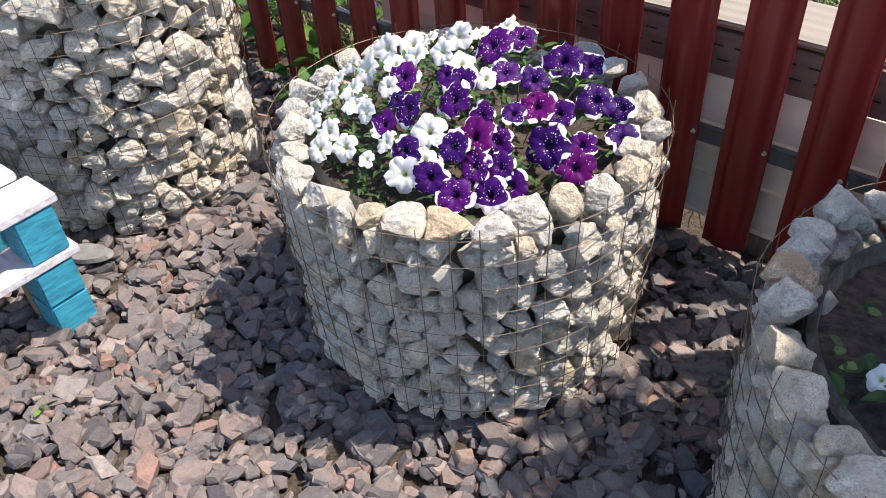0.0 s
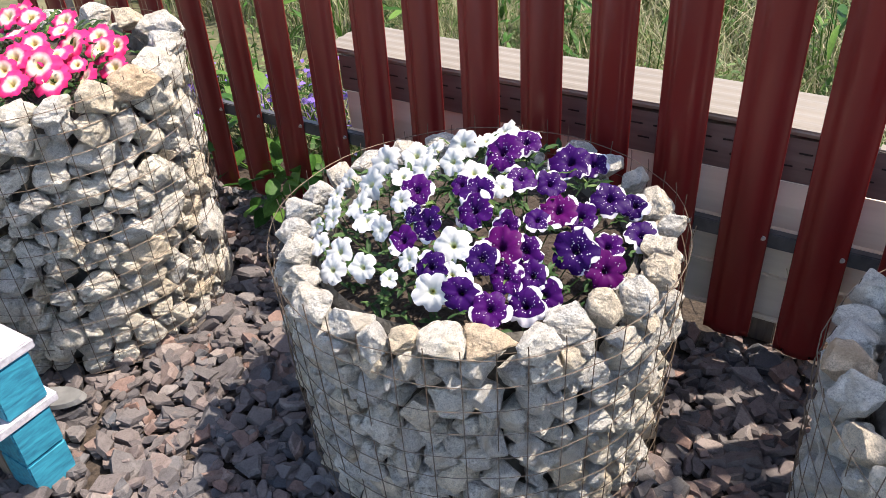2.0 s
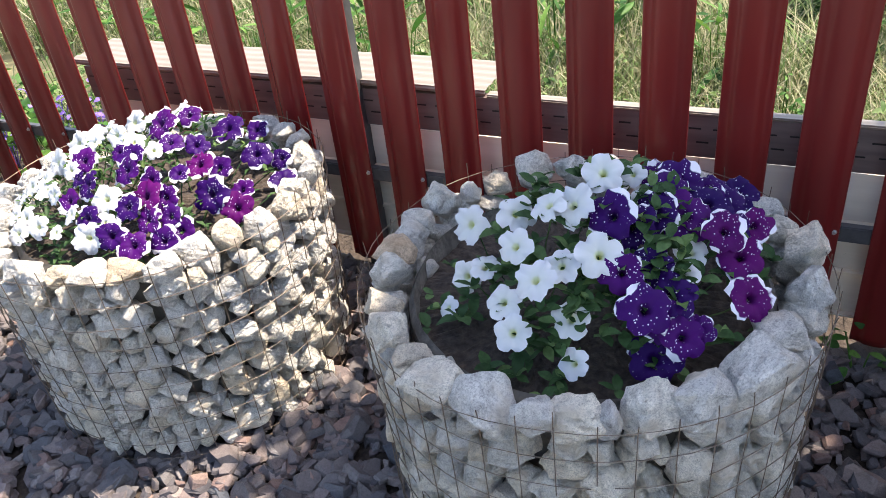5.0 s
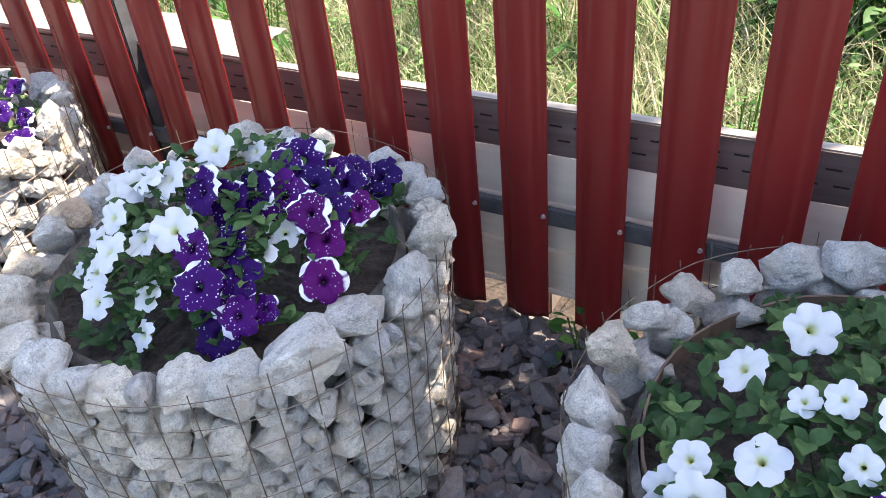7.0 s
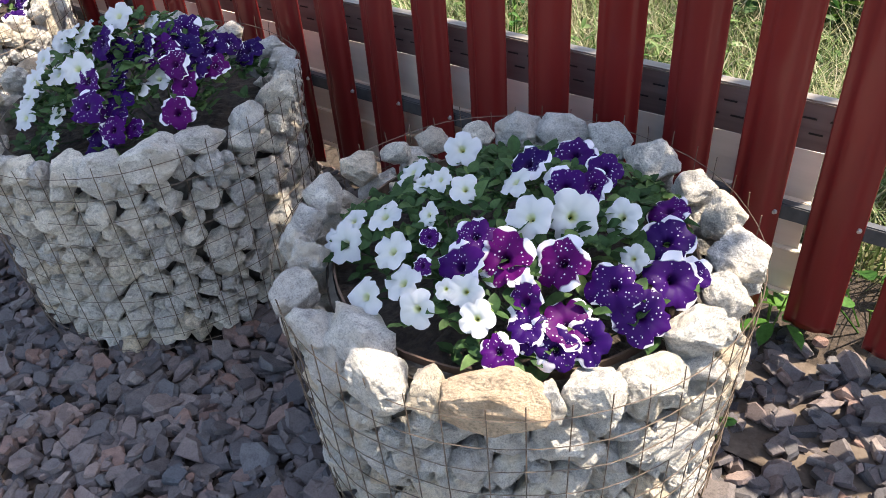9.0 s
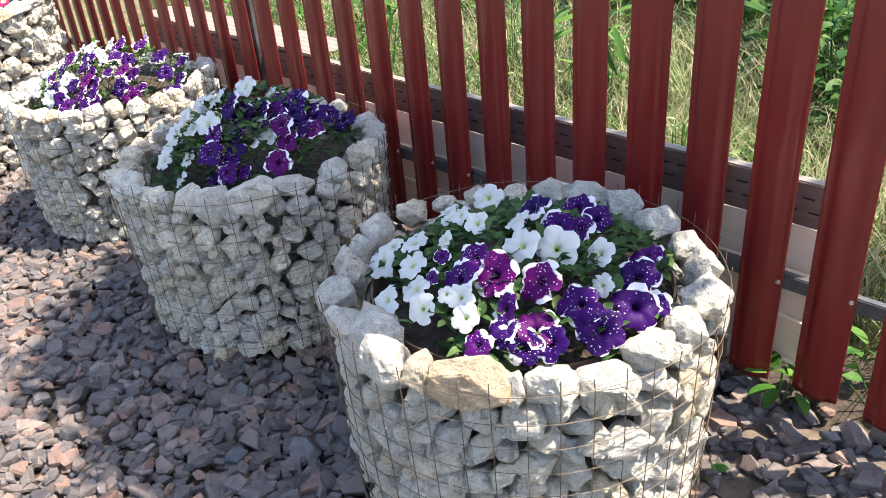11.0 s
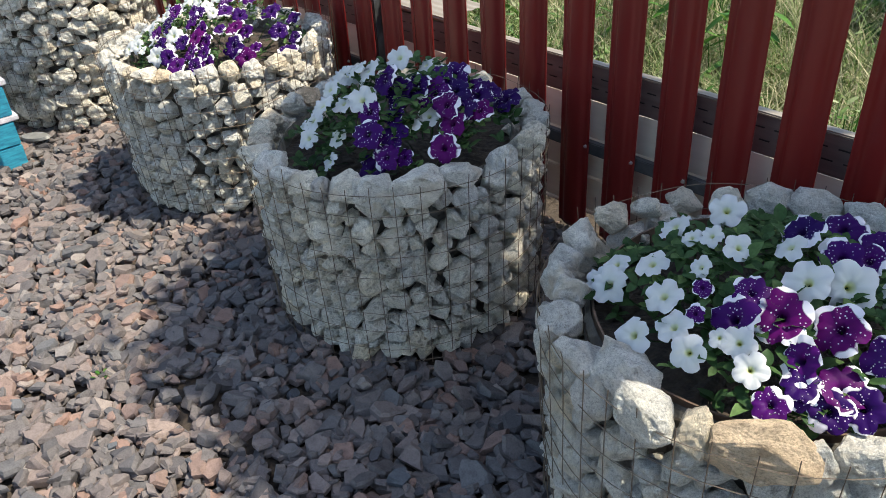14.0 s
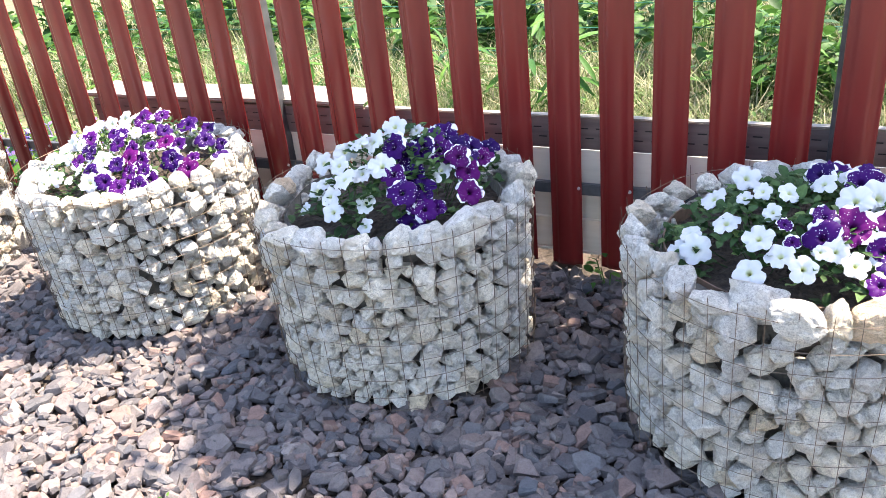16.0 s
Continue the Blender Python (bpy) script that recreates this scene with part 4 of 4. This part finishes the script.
for k, (x, y, n, rad, h, s) in enumerate(((-1.62, 1.60, 60, 0.17, 0.20, 0.075), (-1.95, 1.72, 80, 0.22, 0.26, 0.08), (-1.72, 1.86, 60, 0.20, 0.30, 0.08), (-2.35, 1.95, 90, 0.28, 0.34, 0.09), (-2.9, 2.1, 90, 0.32, 0.36, 0.09), (-1.38, 1.62, 26, 0.10, 0.12, 0.06))):
    leafy_clump(x, y, -0.02, n, rad, h, s, 40 + k, WEED, "weed", "fresh green broad-leaved weed at the fence foot", "weed")
for k, (x, y, n, rad, h, s) in enumerate(((1.76, 1.70, 12, 0.05, 0.16, 0.09), (1.98, 1.86, 26, 0.14, 0.18, 0.08), (2.25, 1.90, 40, 0.20, 0.25, 0.08), (0.74, 1.66, 16, 0.09, 0.12, 0.05), (1.78, 0.98, 14, 0.06, 0.09, 0.05), (1.70, 0.80, 14, 0.05, 0.08, 0.055), (1.74, 1.32, 12, 0.05, 0.08, 0.04))):
    leafy_clump(x, y, -0.01, n, rad, h, s, 60 + k, WEED, "weed", "small green weed growing between the slate chips", "weed")
for k, (x, y, s) in enumerate(((0.77, 0.22, 0.028), (-0.08, 0.20, 0.024), (-1.55, 0.28, 0.028), (-1.35, 0.02, 0.022), (0.95, 0.02, 0.035), (1.0, 0.15, 0.022))):
    leafy_clump(x, y, 0.008, 5, 0.02, 0.02, s, 80 + k, WEED, "weed", "tiny light green seedling among the gravel", "weed", 0.5)
r = random.Random(90)
for k in range(26):
    x, y = -5.5 + 8.2 * (k + r.random()) / 26, r.uniform(4.3, 5.6)
    leafy_clump(x, y, -0.03, 130, r.uniform(0.3, 0.5), r.uniform(0.5, 1.0), r.uniform(0.10, 0.18), 100 + k, BUSH, "shrub", "leafy dark green garden shrub behind the meadow", "shrub", 0.5)
for k in range(12):
    x, y = -4.0 + 5.5 * (k + r.random()) / 12, r.uniform(2.7, 3.9)
    leafy_clump(x, y, -0.03, 34, r.uniform(0.10, 0.2), r.uniform(0.45, 0.8), r.uniform(0.14, 0.24), 140 + k, WEED, "tall_weed", "tall fresh green plant with long leaves", "plant", 0.16)
for k in range(12):
    x, y = 0.9 + 2.5 * (k + r.random()) / 12, r.uniform(3.5, 4.05)
    leafy_clump(x, y, -0.03, 150, r.uniform(0.25, 0.38), r.uniform(0.45, 0.85), r.uniform(0.07, 0.13), 400 + k, BUSH, "shrub", "dense dark green shrub behind the dry grass", "shrub", 0.5)
for k in range(120):
    x, y = -3.4 + 6.6 * (k + r.random()) / 120, r.uniform(2.12, 4.4)
    leafy_clump(x, y, -0.03, 90, r.uniform(0.10, 0.24), r.uniform(0.16, 0.44), r.uniform(0.022, 0.05), 220 + k, MEADOW if k % 3 else WEED, "meadow_weed", "low green meadow weed among the dry grass", "weed", 0.42)
# violet blossoms low behind the fence
for k in range(9):
    leafy_clump(-3.0 + 0.14 * k + r.uniform(-0.05, 0.05), r.uniform(1.95, 2.25), 0.02, 40, 0.12, r.uniform(0.30, 0.40), 0.03, 170 + k, VIOLET, "violet_flower", "cluster of small violet blossoms behind the fence", "flower", 0.8)

# green wire garden fence beyond the grass
wf = thing("garden_wire_fence", pose(0, 4.1, 0), "green coated wire garden fence with thin posts", "fence")
for k in range(7):
    part("post", mesh_of("post", *tube([(-4.4 + 1.05 * k, 0, -0.05), (-4.4 + 1.05 * k, 0, 1.2)], 0.012, 8), GREENWIRE), None, wf)
for k in range(7):
    part("wire", mesh_of("wire", *tube([(-4.5, 0.012, 0.25 + 0.15 * k), (2.0, 0.012, 0.25 + 0.15 * k)], 0.0025, 4), GREENWIRE), None, wf)


# ---- an unseen tree, added so that its crown shades the middle planters ----
def tree(x, y):
    t = thing("tree", pose(x, y, -0.03), "unseen leafy tree added beyond the fence to cast shade", "tree")
    r = random.Random(200)
    part("trunk", mesh_of("trunk", *tube([(0, 0, 0), (0.03, 0.02, 1.0), (-0.05, 0.0, 2.0), (-0.10, -0.05, 3.1), (-0.2, -0.1, 4.4)], [0.11, 0.09, 0.08, 0.065, 0.03], 10), BARK, True), None, t)
    # limbs reach towards the fence, each ending sunward of a spot to be shaded
    ends = []
    spots = [(-0.10, 1.18), (0.08, 0.94), (0.28, 0.76), (0.52, 0.82), (0.86, 0.76), (0.12, 1.32), (0.34, 1.05), (0.60, 1.04), (0.84, 1.04), (0.36, 1.36), (0.56, 1.62), (1.04, 1.22), (1.10, 0.98), (1.24, 1.30), (1.05, 1.45), (1.30, 1.10), (1.15, 0.85), (1.46, 1.16)]
    for gx, gy in spots:
        hh, fork = r.uniform(3.5, 4.3), r.uniform(2.0, 3.3)
        end = Vector((gx, gy, 0.6)) + SUN * ((hh - 0.6) / SUN.z) - Vector((x, y, -0.03))
        start = Vector((-0.05, 0, fork))
        pts = [start.lerp(end, q) + Vector((0, 0, 0.12 * math.sin(3 * q))) for q in (0, 0.33, 0.66, 1)]
        part("limb", mesh_of("limb", *tube(pts, [0.040, 0.030, 0.020, 0.008], 7), BARK, True), None, t)
        ends.append(pts[3])
    verts, faces = [], []
    shapes = [leaf_shape(300 + k, 0.085, 0.05, 3) for k in range(4)]
    for c in ends:
        for _ in range(430):
            d = Vector((r.gauss(0, 1), r.gauss(0, 1), r.gauss(0, 0.8)))
            p = c + d * 0.105
            m = Matrix.Translation(p) @ Euler((r.uniform(-1, 1), r.uniform(-1, 1), r.uniform(0, 6.28))).to_matrix().to_4x4()
            vs, fs = shapes[r.randrange(4)]
            o = len(verts)
            verts.extend(m @ v for v in vs)
            faces.extend(tuple(o + i for i in f) for f in fs)
    part("crown", mesh_of("crown", verts, faces, BUSH, True), None, t)


tree(3.1, 3.5)
